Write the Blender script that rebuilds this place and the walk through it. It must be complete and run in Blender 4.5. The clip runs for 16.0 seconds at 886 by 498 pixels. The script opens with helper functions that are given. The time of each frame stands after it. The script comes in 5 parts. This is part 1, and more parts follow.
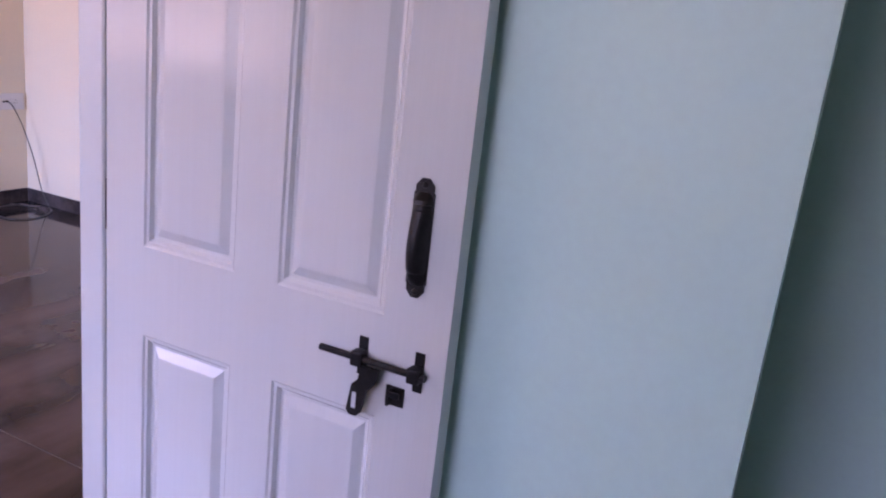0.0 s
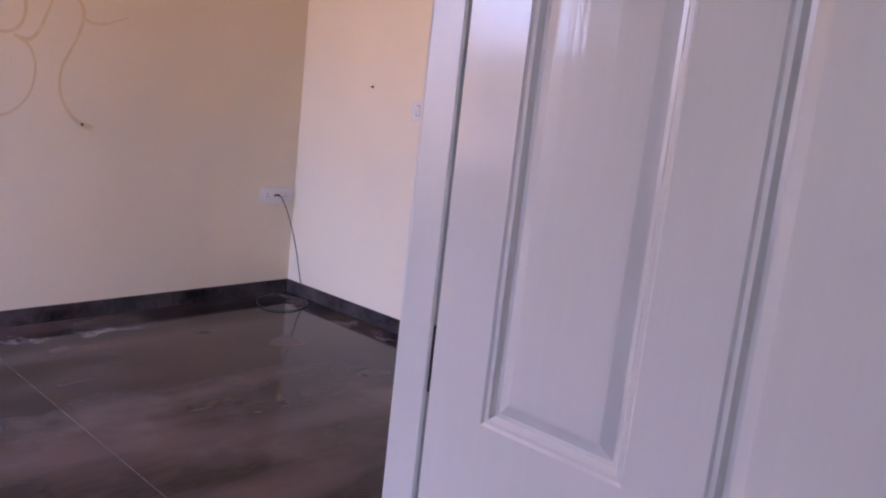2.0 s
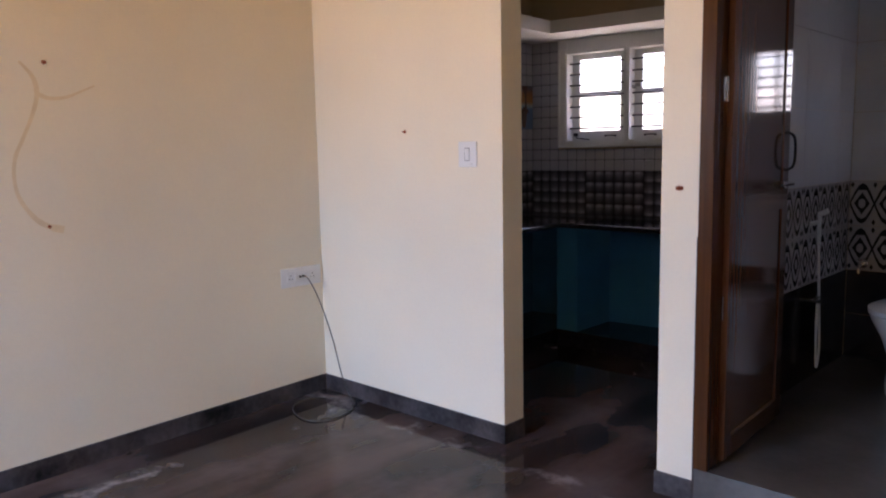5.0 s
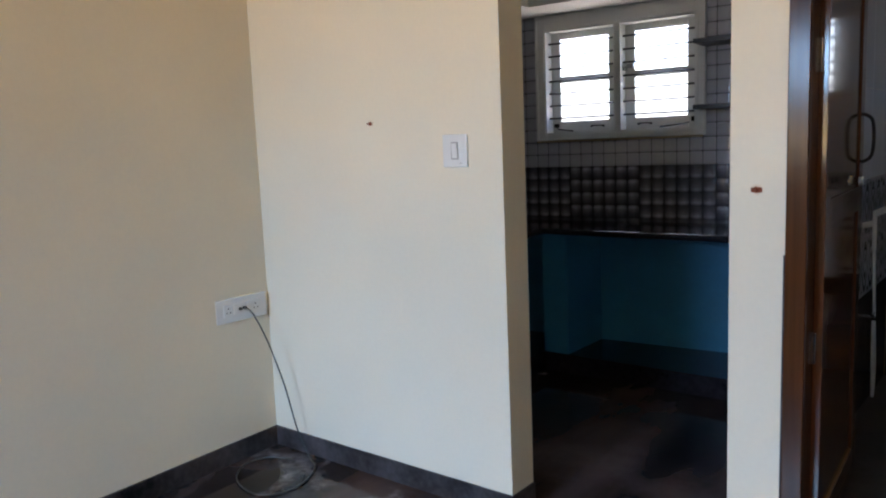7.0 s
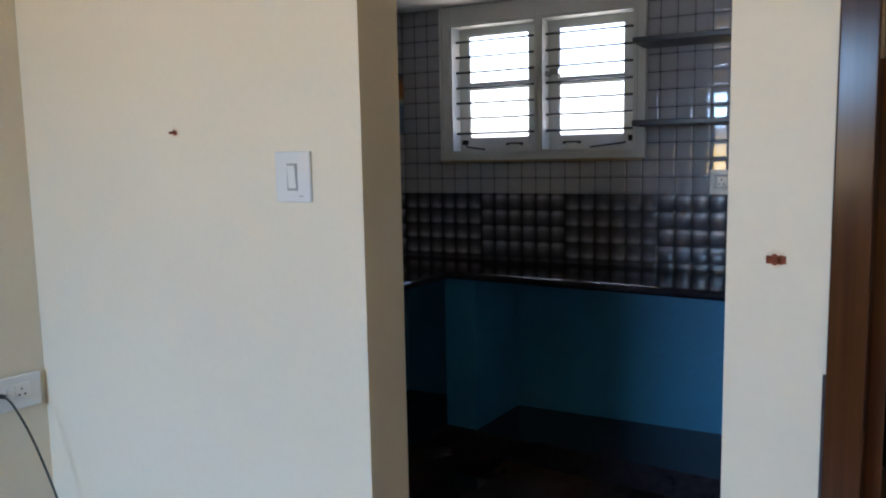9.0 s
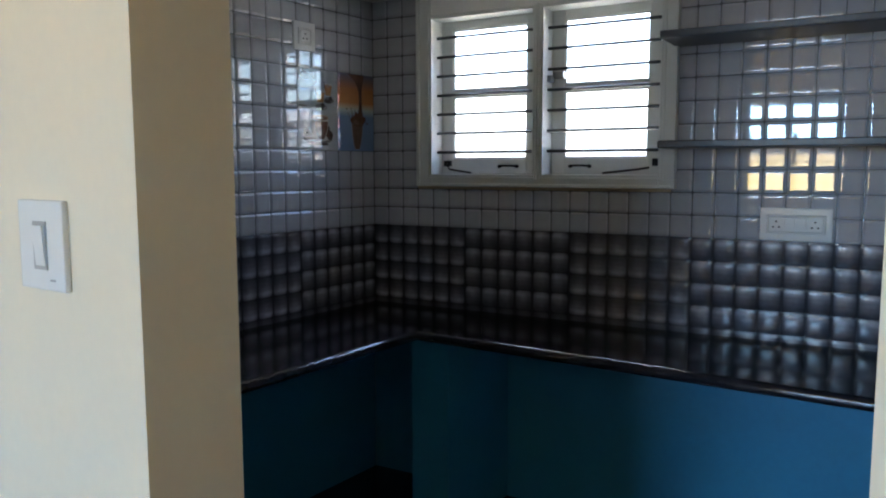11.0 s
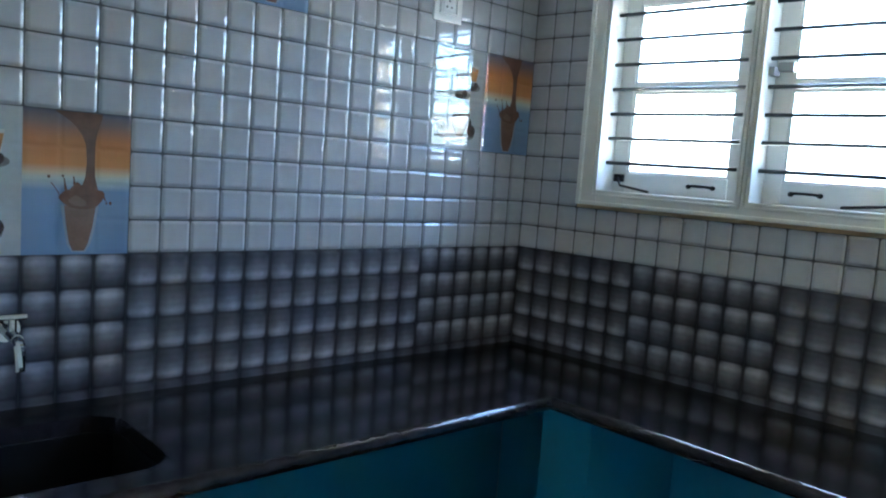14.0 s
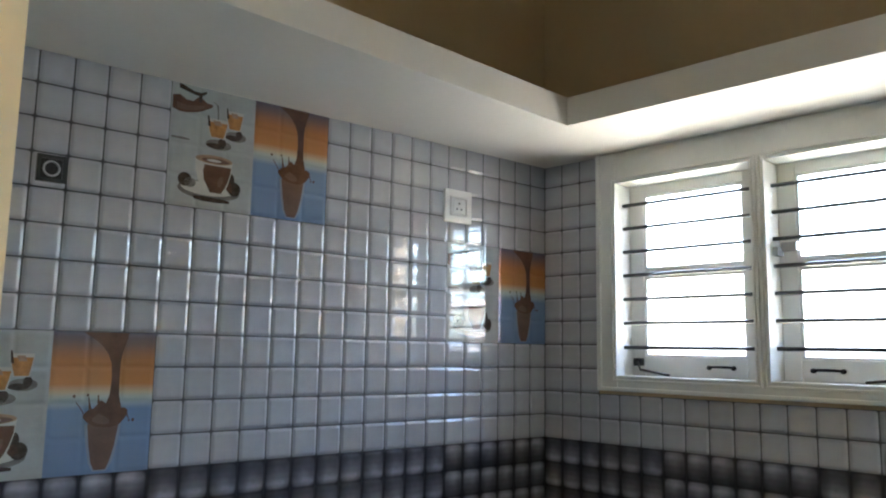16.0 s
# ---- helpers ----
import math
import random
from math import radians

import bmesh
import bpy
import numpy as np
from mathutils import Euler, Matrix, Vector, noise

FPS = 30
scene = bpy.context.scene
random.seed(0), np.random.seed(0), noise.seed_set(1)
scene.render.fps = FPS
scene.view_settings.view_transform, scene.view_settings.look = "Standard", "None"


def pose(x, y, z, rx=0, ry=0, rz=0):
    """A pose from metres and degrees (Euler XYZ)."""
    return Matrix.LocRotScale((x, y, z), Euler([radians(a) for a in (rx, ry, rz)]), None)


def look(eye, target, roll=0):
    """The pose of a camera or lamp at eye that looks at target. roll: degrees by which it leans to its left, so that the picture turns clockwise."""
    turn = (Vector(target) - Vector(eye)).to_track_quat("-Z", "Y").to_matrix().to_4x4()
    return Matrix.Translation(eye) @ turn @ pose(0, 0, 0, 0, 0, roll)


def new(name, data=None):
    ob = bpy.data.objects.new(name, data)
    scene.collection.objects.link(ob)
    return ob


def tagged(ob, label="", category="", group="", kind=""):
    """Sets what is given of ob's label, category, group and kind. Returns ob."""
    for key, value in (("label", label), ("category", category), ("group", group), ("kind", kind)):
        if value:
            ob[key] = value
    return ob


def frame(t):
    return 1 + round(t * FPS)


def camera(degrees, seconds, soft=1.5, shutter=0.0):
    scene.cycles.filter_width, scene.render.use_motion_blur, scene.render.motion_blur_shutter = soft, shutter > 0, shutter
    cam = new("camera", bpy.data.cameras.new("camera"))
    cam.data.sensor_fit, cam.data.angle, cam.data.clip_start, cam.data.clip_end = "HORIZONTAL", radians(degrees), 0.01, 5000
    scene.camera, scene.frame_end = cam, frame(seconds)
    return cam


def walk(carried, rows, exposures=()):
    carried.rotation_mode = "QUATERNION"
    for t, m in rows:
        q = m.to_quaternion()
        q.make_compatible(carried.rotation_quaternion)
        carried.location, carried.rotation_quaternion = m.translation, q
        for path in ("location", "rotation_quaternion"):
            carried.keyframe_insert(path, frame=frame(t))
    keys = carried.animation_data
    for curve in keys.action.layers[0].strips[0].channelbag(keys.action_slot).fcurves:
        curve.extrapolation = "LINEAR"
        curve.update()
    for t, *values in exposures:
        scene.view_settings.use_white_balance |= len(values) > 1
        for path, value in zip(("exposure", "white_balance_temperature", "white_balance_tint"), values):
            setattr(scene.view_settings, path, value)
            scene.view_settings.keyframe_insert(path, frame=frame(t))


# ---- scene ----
cam = camera(59.6, 16.0, soft=2.1)
PATH = [
    (0, (4.852, -5.463, 1.336), (4.022, -3.715, 0.831), 6.5),
    (0.5, (4.79, -5.432, 1.337), (3.763, -3.784, 0.857), 7.1),
    (1, (4.661, -5.37, 1.332), (3.497, -3.808, 0.881), 7.4),
    (1.5, (4.5, -5.321, 1.326), (3.308, -3.765, 0.929), 7.8),
    (2, (4.356, -5.233, 1.318), (3.033, -3.772, 0.981), 6.3),
    (2.5, (4.212, -5.107, 1.323), (2.828, -3.689, 1.056), 4.7),
    (3, (4.075, -5.0, 1.335), (2.616, -3.648, 1.131), 3.7),
    (3.5, (3.911, -4.916, 1.323), (2.424, -3.609, 1.04), 2.6),
    (4, (3.781, -4.852, 1.322), (2.311, -3.527, 1.036), 1.7),
    (4.5, (3.685, -4.779, 1.332), (2.303, -3.361, 1.05), 0.1),
    (5, (3.525, -4.705, 1.353), (2.158, -3.267, 1.099), -1.1),
    (5.2, (3.468, -4.672, 1.353), (2.094, -3.24, 1.105), -1.3),
    (7.3, (2.778, -4.115, 1.354), (1.542, -2.566, 1.089), -2.3),
    (7.5, (2.732, -4.034, 1.355), (1.503, -2.478, 1.094), -2.2),
    (8, (2.6, -3.798, 1.349), (1.464, -2.171, 1.102), -1.7),
    (8.5, (2.491, -3.592, 1.36), (1.423, -1.918, 1.121), -0.8),
    (9, (2.419, -3.345, 1.368), (1.331, -1.683, 1.134), -1.1),
    (9.2, (2.398, -3.252, 1.372), (1.286, -1.604, 1.152), -1.1),
    (11.3, (2.106, -2.475, 1.438), (0.953, -0.854, 1.228), 0.3),
    (11.5, (2.081, -2.427, 1.441), (0.887, -0.835, 1.239), 0.7),
    (12, (1.988, -2.293, 1.440), (0.719, -0.758, 1.253), 1.8),
    (12.5, (1.901, -2.188, 1.451), (0.609, -0.672, 1.271), 3.1),
    (13, (1.851, -2.086, 1.439), (0.613, -0.529, 1.229), 4.2),
    (13.5, (1.826, -2.022, 1.438), (0.488, -0.553, 1.208), 4.0),
    (14, (1.792, -1.979, 1.431), (0.319, -0.641, 1.225), 4.2),
    (14.5, (1.791, -1.970, 1.435), (0.288, -0.656, 1.322), 3.9),
    (15, (1.800, -1.974, 1.448), (0.290, -0.665, 1.494), 2.8),
    (15.5, (1.818, -1.975, 1.459), (0.295, -0.689, 1.625), 1.9),
    (16, (1.837, -1.976, 1.466), (0.307, -0.714, 1.728), 1.0),
]
# seconds, stops, kelvin, tint of the clip's own exposure and white balance
LOOK = [(0, 4.22, 6200, 68), (0.5, 3.97, 6200, 70), (1.5, 3.83, 6250, 67), (3, 3.68, 6550, 51), (4, 3.78, 6450, 43), (5.2, 4, 6250, 37), (7.3, 3.92, 5800, 21),
        (9.2, 3.82, 5680, 19), (11.3, 4.2, 5520, 11), (12.5, 4.47, 4930, 3), (13.2, 4.9, 4830, 3), (14, 5.65, 4950, 3), (15, 5.82, 5400, 8), (16, 5.45, 5900, 11)]
walk(cam, [(t, look(eye, target, roll)) for t, eye, target, roll in PATH], LOOK)

# ---------------------------------------------------------------- world and light
world = bpy.data.worlds.new("sky")
scene.world = world
world.use_nodes = True
wn = world.node_tree
sky = wn.nodes.new("ShaderNodeTexSky")
sky.sky_type = "NISHITA"
sky.sun_disc = False
sky.sun_elevation = radians(61)
sky.sun_rotation = radians(254)
sky.air_density = 1.2
sky.dust_density = 4.0
wn.nodes["Background"].inputs["Strength"].default_value = 0.15
wn.links.new(sky.outputs[0], wn.nodes["Background"].inputs["Color"])

sun_data = bpy.data.lights.new("sun", "SUN")
sun_data.energy = 3.0
sun_data.angle = radians(0.5)
sun_data.color = (1.0, 0.95, 0.86)
sun = new("sun", sun_data)
sun.matrix_world = look((-7, -2, 13), (0, 0, 0))


def window_lamp(name, eye, target, w, h, power, color, spread=180):
    d = bpy.data.lights.new(name, "AREA")
    d.shape, d.size, d.size_y, d.energy, d.color = "RECTANGLE", w, h, power, color
    d.spread = radians(spread)
    ob = new(name, d)
    ob.matrix_world = look(eye, target)
    return ob


# sky light that falls in at the window openings
window_lamp("living_window_skylight", (1.25, -6.97, 1.90), (1.25, -5.3, 0.4), 1.4, 0.55, 5.4, (0.42, 0.735, 1.0), 106)
window_lamp("living_window_ground_light", (1.25, -6.96, 1.35), (1.25, -5.5, 2.8), 1.4, 0.6, 3.1, (1.0, 0.69, 0.18), 100)
window_lamp("kitchen_window_skylight", (0.735, 0.265, 1.71), (0.885, -1.53, 1.0), 0.98, 0.66, 0.12, (0.76, 0.89, 1.0), 150)
window_lamp("kitchen_window_ground_light", (0.736, 0.255, 1.60), (0.784, -0.315, 2.6), 0.96, 0.45, 0.2, (1.0, 0.92, 0.74), 75)
window_lamp("bathroom_window_skylight", (2.68, 0.20, 1.71), (2.68, -2.0, 1.2), 0.30, 0.40, 0.05, (0.86, 0.94, 1.0))
# added at an assumed, unseen window to brighten the teal wall and white door
window_lamp("unseen_teal_window_light", (4.25, -7.02, 1.62), (4.25, -4.4, 0.9), 0.95, 1.1, 0.6, (0.92, 1.0, 0.88))

# ---------------------------------------------------------------- materials
def nodes_of(name):
    m = bpy.data.materials.new(name)
    m.use_nodes = True
    nt = m.node_tree
    return m, nt, nt.nodes["Principled BSDF"]


def paint(name, color, rough=0.5, vary=0.06, scale=3.0, fine=90.0, bump=0.05, bump_dist=0.002, spec=0.5, metal=0.0, stretch=(1, 1, 1), coat=0.0):
    """Base colour with broad and fine variation and a fine relief."""
    m, nt, b = nodes_of(name)
    tc = nt.nodes.new("ShaderNodeTexCoord")
    mp = nt.nodes.new("ShaderNodeMapping")
    mp.inputs["Scale"].default_value = stretch
    nt.links.new(tc.outputs["Object"], mp.inputs["Vector"])
    n1 = nt.nodes.new("ShaderNodeTexNoise")
    n1.inputs["Scale"].default_value, n1.inputs["Detail"].default_value = scale, 5
    n2 = nt.nodes.new("ShaderNodeTexNoise")
    n2.inputs["Scale"].default_value, n2.inputs["Detail"].default_value = fine, 3
    nt.links.new(mp.outputs[0], n1.inputs["Vector"])
    nt.links.new(mp.outputs[0], n2.inputs["Vector"])
    add = nt.nodes.new("ShaderNodeMath")
    add.operation = "MULTIPLY_ADD"
    add.inputs[1].default_value = 0.35
    nt.links.new(n2.outputs["Fac"], add.inputs[0])
    nt.links.new(n1.outputs["Fac"], add.inputs[2])
    ramp = nt.nodes.new("ShaderNodeValToRGB")
    lo = [max(0.0, c * (1 - vary)) for c in color]
    hi = [min(1.0, c * (1 + vary)) for c in color]
    ramp.color_ramp.elements[0].position, ramp.color_ramp.elements[1].position = 0.45, 0.9
    ramp.color_ramp.elements[0].color = (*lo, 1)
    ramp.color_ramp.elements[1].color = (*hi, 1)
    nt.links.new(add.outputs[0], ramp.inputs["Fac"])
    nt.links.new(ramp.outputs["Color"], b.inputs["Base Color"])
    b.inputs["Roughness"].default_value = rough
    b.inputs["Metallic"].default_value = metal
    b.inputs["Specular IOR Level"].default_value = spec
    b.inputs["Coat Weight"].default_value = coat
    bp = nt.nodes.new("ShaderNodeBump")
    bp.inputs["Strength"].default_value, bp.inputs["Distance"].default_value = bump, bump_dist
    nt.links.new(n2.outputs["Fac"], bp.inputs["Height"])
    nt.links.new(bp.outputs[0], b.inputs["Normal"])
    return m


CREAM = paint("cream_wall_paint", (0.78, 0.70, 0.56), 0.55, 0.04, 1.3, 60, 0.10)
TEAL_WALL = paint("pale_teal_wall_paint", (0.49, 0.73, 0.68), 0.5, 0.05, 1.5, 60, 0.10)
BLUE_TEAL = paint("blue_teal_paint", (0.034, 0.20, 0.35), 0.45, 0.12, 3.0, 50, 0.15)
SOFFIT = paint("white_ceiling_paint", (0.69, 0.66, 0.62), 0.6, 0.04, 2.0, 60, 0.08)
LOFT_TAN = paint("tan_upper_wall_paint", (0.50, 0.38, 0.23), 0.6, 0.05, 1.6, 60, 0.08)
WINDOW_PAINT = paint("white_window_enamel", (0.70, 0.71, 0.685), 0.35, 0.05, 6.0, 40, 0.12)
GRANITE = paint("black_granite", (0.018, 0.0155, 0.020), 0.10, 0.35, 30, 400, 0.02, spec=0.45)
SHELF_STONE = paint("grey_black_stone", (0.03, 0.03, 0.034), 0.35, 0.3, 20, 200, 0.05)
SKIRT = paint("dark_skirting_cement", (0.050, 0.043, 0.045), 0.5, 0.95, 4.5, 40, 0.2, spec=0.25)
IRON = paint("black_iron", (0.018, 0.016, 0.017), 0.45, 0.3, 20, 200, 0.15, metal=0.6)
GUN = paint("dark_bar_enamel", (0.03, 0.035, 0.04), 0.4, 0.2, 20, 100, 0.05)
CHROME = paint("chrome", (0.62, 0.63, 0.66), 0.05, 0.02, 5, 50, 0.0, metal=1.0)
PLASTIC = paint("white_switch_plastic", (0.74, 0.74, 0.74), 0.14, 0.02, 8, 80, 0.0)
PLASTIC_GREY = paint("grey_socket_plastic", (0.36, 0.36, 0.37), 0.2, 0.05, 8, 80, 0.0)
DARK_HOLE = paint("dark_pin_hole", (0.015, 0.015, 0.016), 0.6, 0.1, 8, 80, 0.0)
CABLE = paint("black_cable_sheath", (0.03, 0.032, 0.03), 0.45, 0.1, 8, 80, 0.0)
RUST = paint("rust", (0.22, 0.045, 0.012), 0.8, 0.5, 60, 300, 0.3)
RUST_HALO = paint("rust_stain", (0.74, 0.62, 0.46), 0.6, 0.1, 20, 90, 0.1)
STAIN = paint("tan_glue_stain", (0.71, 0.58, 0.39), 0.55, 0.10, 9, 60, 0.1)
STAIN_DARK = paint("orange_glue_stain", (0.58, 0.37, 0.15), 0.55, 0.15, 9, 60, 0.1)
CERAMIC = paint("white_ceramic", (0.78, 0.79, 0.78), 0.1, 0.03, 5, 50, 0.0)
BATH_WHITE = paint("white_bath_tile", (0.68, 0.70, 0.74), 0.10, 0.04, 3, 40, 0.03)
BATH_BLACK = paint("black_bath_tile", (0.012, 0.011, 0.013), 0.16, 0.3, 6, 60, 0.03)
BATH_DARK = paint("charcoal_motif", (0.022, 0.02, 0.024), 0.14, 0.2, 6, 60, 0.02)
BATH_BAND = paint("pale_motif_tile", (0.50, 0.48, 0.50), 0.12, 0.08, 6, 60, 0.02)
BATH_FLOOR = paint("grey_bath_floor", (0.085, 0.075, 0.068), 0.3, 0.4, 4, 40, 0.1)
GROUT = paint("dark_tile_line", (0.035, 0.036, 0.041), 0.35, 0.25, 20, 100, 0.05)


def shaded_cushion_print(name, dark, light, up, across, tall, round_off, rim, rough, spec, noise):
    """Glaze printed with cushion shading cell by cell: a dark rounded rim and a highlight, both in the colour, that
    fades up the cell and to its sides.
    """
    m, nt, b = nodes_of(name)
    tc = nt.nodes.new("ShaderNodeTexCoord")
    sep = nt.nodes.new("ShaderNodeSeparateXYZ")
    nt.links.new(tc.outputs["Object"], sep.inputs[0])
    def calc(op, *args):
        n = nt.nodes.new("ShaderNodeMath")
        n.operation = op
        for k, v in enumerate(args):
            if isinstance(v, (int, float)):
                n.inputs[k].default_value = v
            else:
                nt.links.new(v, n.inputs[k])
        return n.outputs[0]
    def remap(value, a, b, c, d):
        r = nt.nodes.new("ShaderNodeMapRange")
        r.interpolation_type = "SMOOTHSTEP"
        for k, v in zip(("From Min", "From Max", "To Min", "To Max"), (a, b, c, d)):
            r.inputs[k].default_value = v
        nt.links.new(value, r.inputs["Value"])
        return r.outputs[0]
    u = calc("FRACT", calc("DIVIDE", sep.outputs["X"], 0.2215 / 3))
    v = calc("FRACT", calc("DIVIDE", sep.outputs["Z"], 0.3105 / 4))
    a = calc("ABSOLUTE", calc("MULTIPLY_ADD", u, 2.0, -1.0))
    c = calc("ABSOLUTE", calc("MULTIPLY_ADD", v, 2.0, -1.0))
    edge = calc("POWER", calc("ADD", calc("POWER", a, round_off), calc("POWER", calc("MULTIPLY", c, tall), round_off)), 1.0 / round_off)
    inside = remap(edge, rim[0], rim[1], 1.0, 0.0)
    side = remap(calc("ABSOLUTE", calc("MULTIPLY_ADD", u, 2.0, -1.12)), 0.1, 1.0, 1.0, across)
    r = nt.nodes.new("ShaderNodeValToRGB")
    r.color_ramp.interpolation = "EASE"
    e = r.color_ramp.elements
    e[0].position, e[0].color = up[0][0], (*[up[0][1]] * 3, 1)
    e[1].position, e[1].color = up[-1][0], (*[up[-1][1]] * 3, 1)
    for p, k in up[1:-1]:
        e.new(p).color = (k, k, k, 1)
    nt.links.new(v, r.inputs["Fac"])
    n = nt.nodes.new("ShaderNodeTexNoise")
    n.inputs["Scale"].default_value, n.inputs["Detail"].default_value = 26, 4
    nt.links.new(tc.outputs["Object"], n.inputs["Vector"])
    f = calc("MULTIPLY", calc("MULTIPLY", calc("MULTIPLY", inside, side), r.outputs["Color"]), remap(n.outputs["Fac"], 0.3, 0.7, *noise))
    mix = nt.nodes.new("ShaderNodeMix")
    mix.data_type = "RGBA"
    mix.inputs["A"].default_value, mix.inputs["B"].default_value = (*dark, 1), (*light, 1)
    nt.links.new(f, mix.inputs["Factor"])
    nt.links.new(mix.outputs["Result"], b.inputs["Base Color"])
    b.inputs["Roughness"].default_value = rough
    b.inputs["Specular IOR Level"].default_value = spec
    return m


# each charcoal cushion carries its low highlight and dark top in the base colour
GLAZE_DARK = shaded_cushion_print("shaded_charcoal_glaze", (0.024, 0.022, 0.029), (0.42, 0.407, 0.468),
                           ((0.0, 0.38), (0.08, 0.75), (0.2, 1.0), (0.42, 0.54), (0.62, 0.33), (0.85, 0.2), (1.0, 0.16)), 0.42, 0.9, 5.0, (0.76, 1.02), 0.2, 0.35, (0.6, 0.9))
GLAZE = shaded_cushion_print("white_tile_glaze", (0.10, 0.10, 0.11), (0.425, 0.425, 0.465),
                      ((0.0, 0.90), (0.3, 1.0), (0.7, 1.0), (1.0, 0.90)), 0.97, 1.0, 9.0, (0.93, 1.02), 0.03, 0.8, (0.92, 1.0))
GROUT_DARK = paint("black_tile_line", (0.012, 0.012, 0.015), 0.3, 0.25, 20, 100, 0.05)
CUP_BACK = paint("pale_grey_tile_print", (0.37, 0.38, 0.38), 0.03, 0.10, 12, 60, 0.0, spec=0.8)
COFFEE = paint("coffee_brown_print", (0.115, 0.058, 0.038), 0.03, 0.22, 25, 120, 0.0, spec=0.8)
CHOC_HAZE = paint("hazy_chocolate_print", (0.15, 0.088, 0.066), 0.03, 0.15, 25, 120, 0.0, spec=0.8)
LATTE = paint("milky_coffee_print", (0.33, 0.22, 0.15), 0.03, 0.2, 50, 150, 0.0, spec=0.8)
SHADE_PRINT = paint("grey_brown_print", (0.17, 0.155, 0.145), 0.03, 0.3, 40, 150, 0.0, spec=0.8)
BEAN = paint("dark_bean_print", (0.055, 0.038, 0.03), 0.03, 0.5, 70, 150, 0.0, spec=0.8)
PALE_JOINT = paint("pale_floor_joint", (0.075, 0.062, 0.058), 0.5, 0.4, 12, 80, 0.1)
AMBER = paint("amber_print", (0.42, 0.20, 0.07), 0.03, 0.3, 50, 150, 0.0, spec=0.8)
CUP_WHITE = paint("cream_print", (0.50, 0.47, 0.43), 0.03, 0.08, 30, 100, 0.0, spec=0.8)
GLASS_PRINT = paint("pale_glass_print", (0.24, 0.27, 0.34), 0.03, 0.1, 30, 100, 0.0, spec=0.8)
SINK = paint("black_sink_composite", (0.010, 0.009, 0.011), 0.35, 0.3, 30, 300, 0.1)
PINK = paint("pink_house_paint", (0.62, 0.27, 0.24), 0.7, 0.06, 0.5, 6, 0.05)
PALE_HOUSE = paint("pale_house_paint", (0.66, 0.64, 0.60), 0.7, 0.06, 0.5, 6, 0.05)
SOIL = paint("dry_soil", (0.25, 0.21, 0.14), 0.9, 0.3, 0.3, 4, 0.4)
HOUSE_DARK = paint("dark_window_pane", (0.05, 0.06, 0.07), 0.2, 0.1, 2, 20, 0.0)


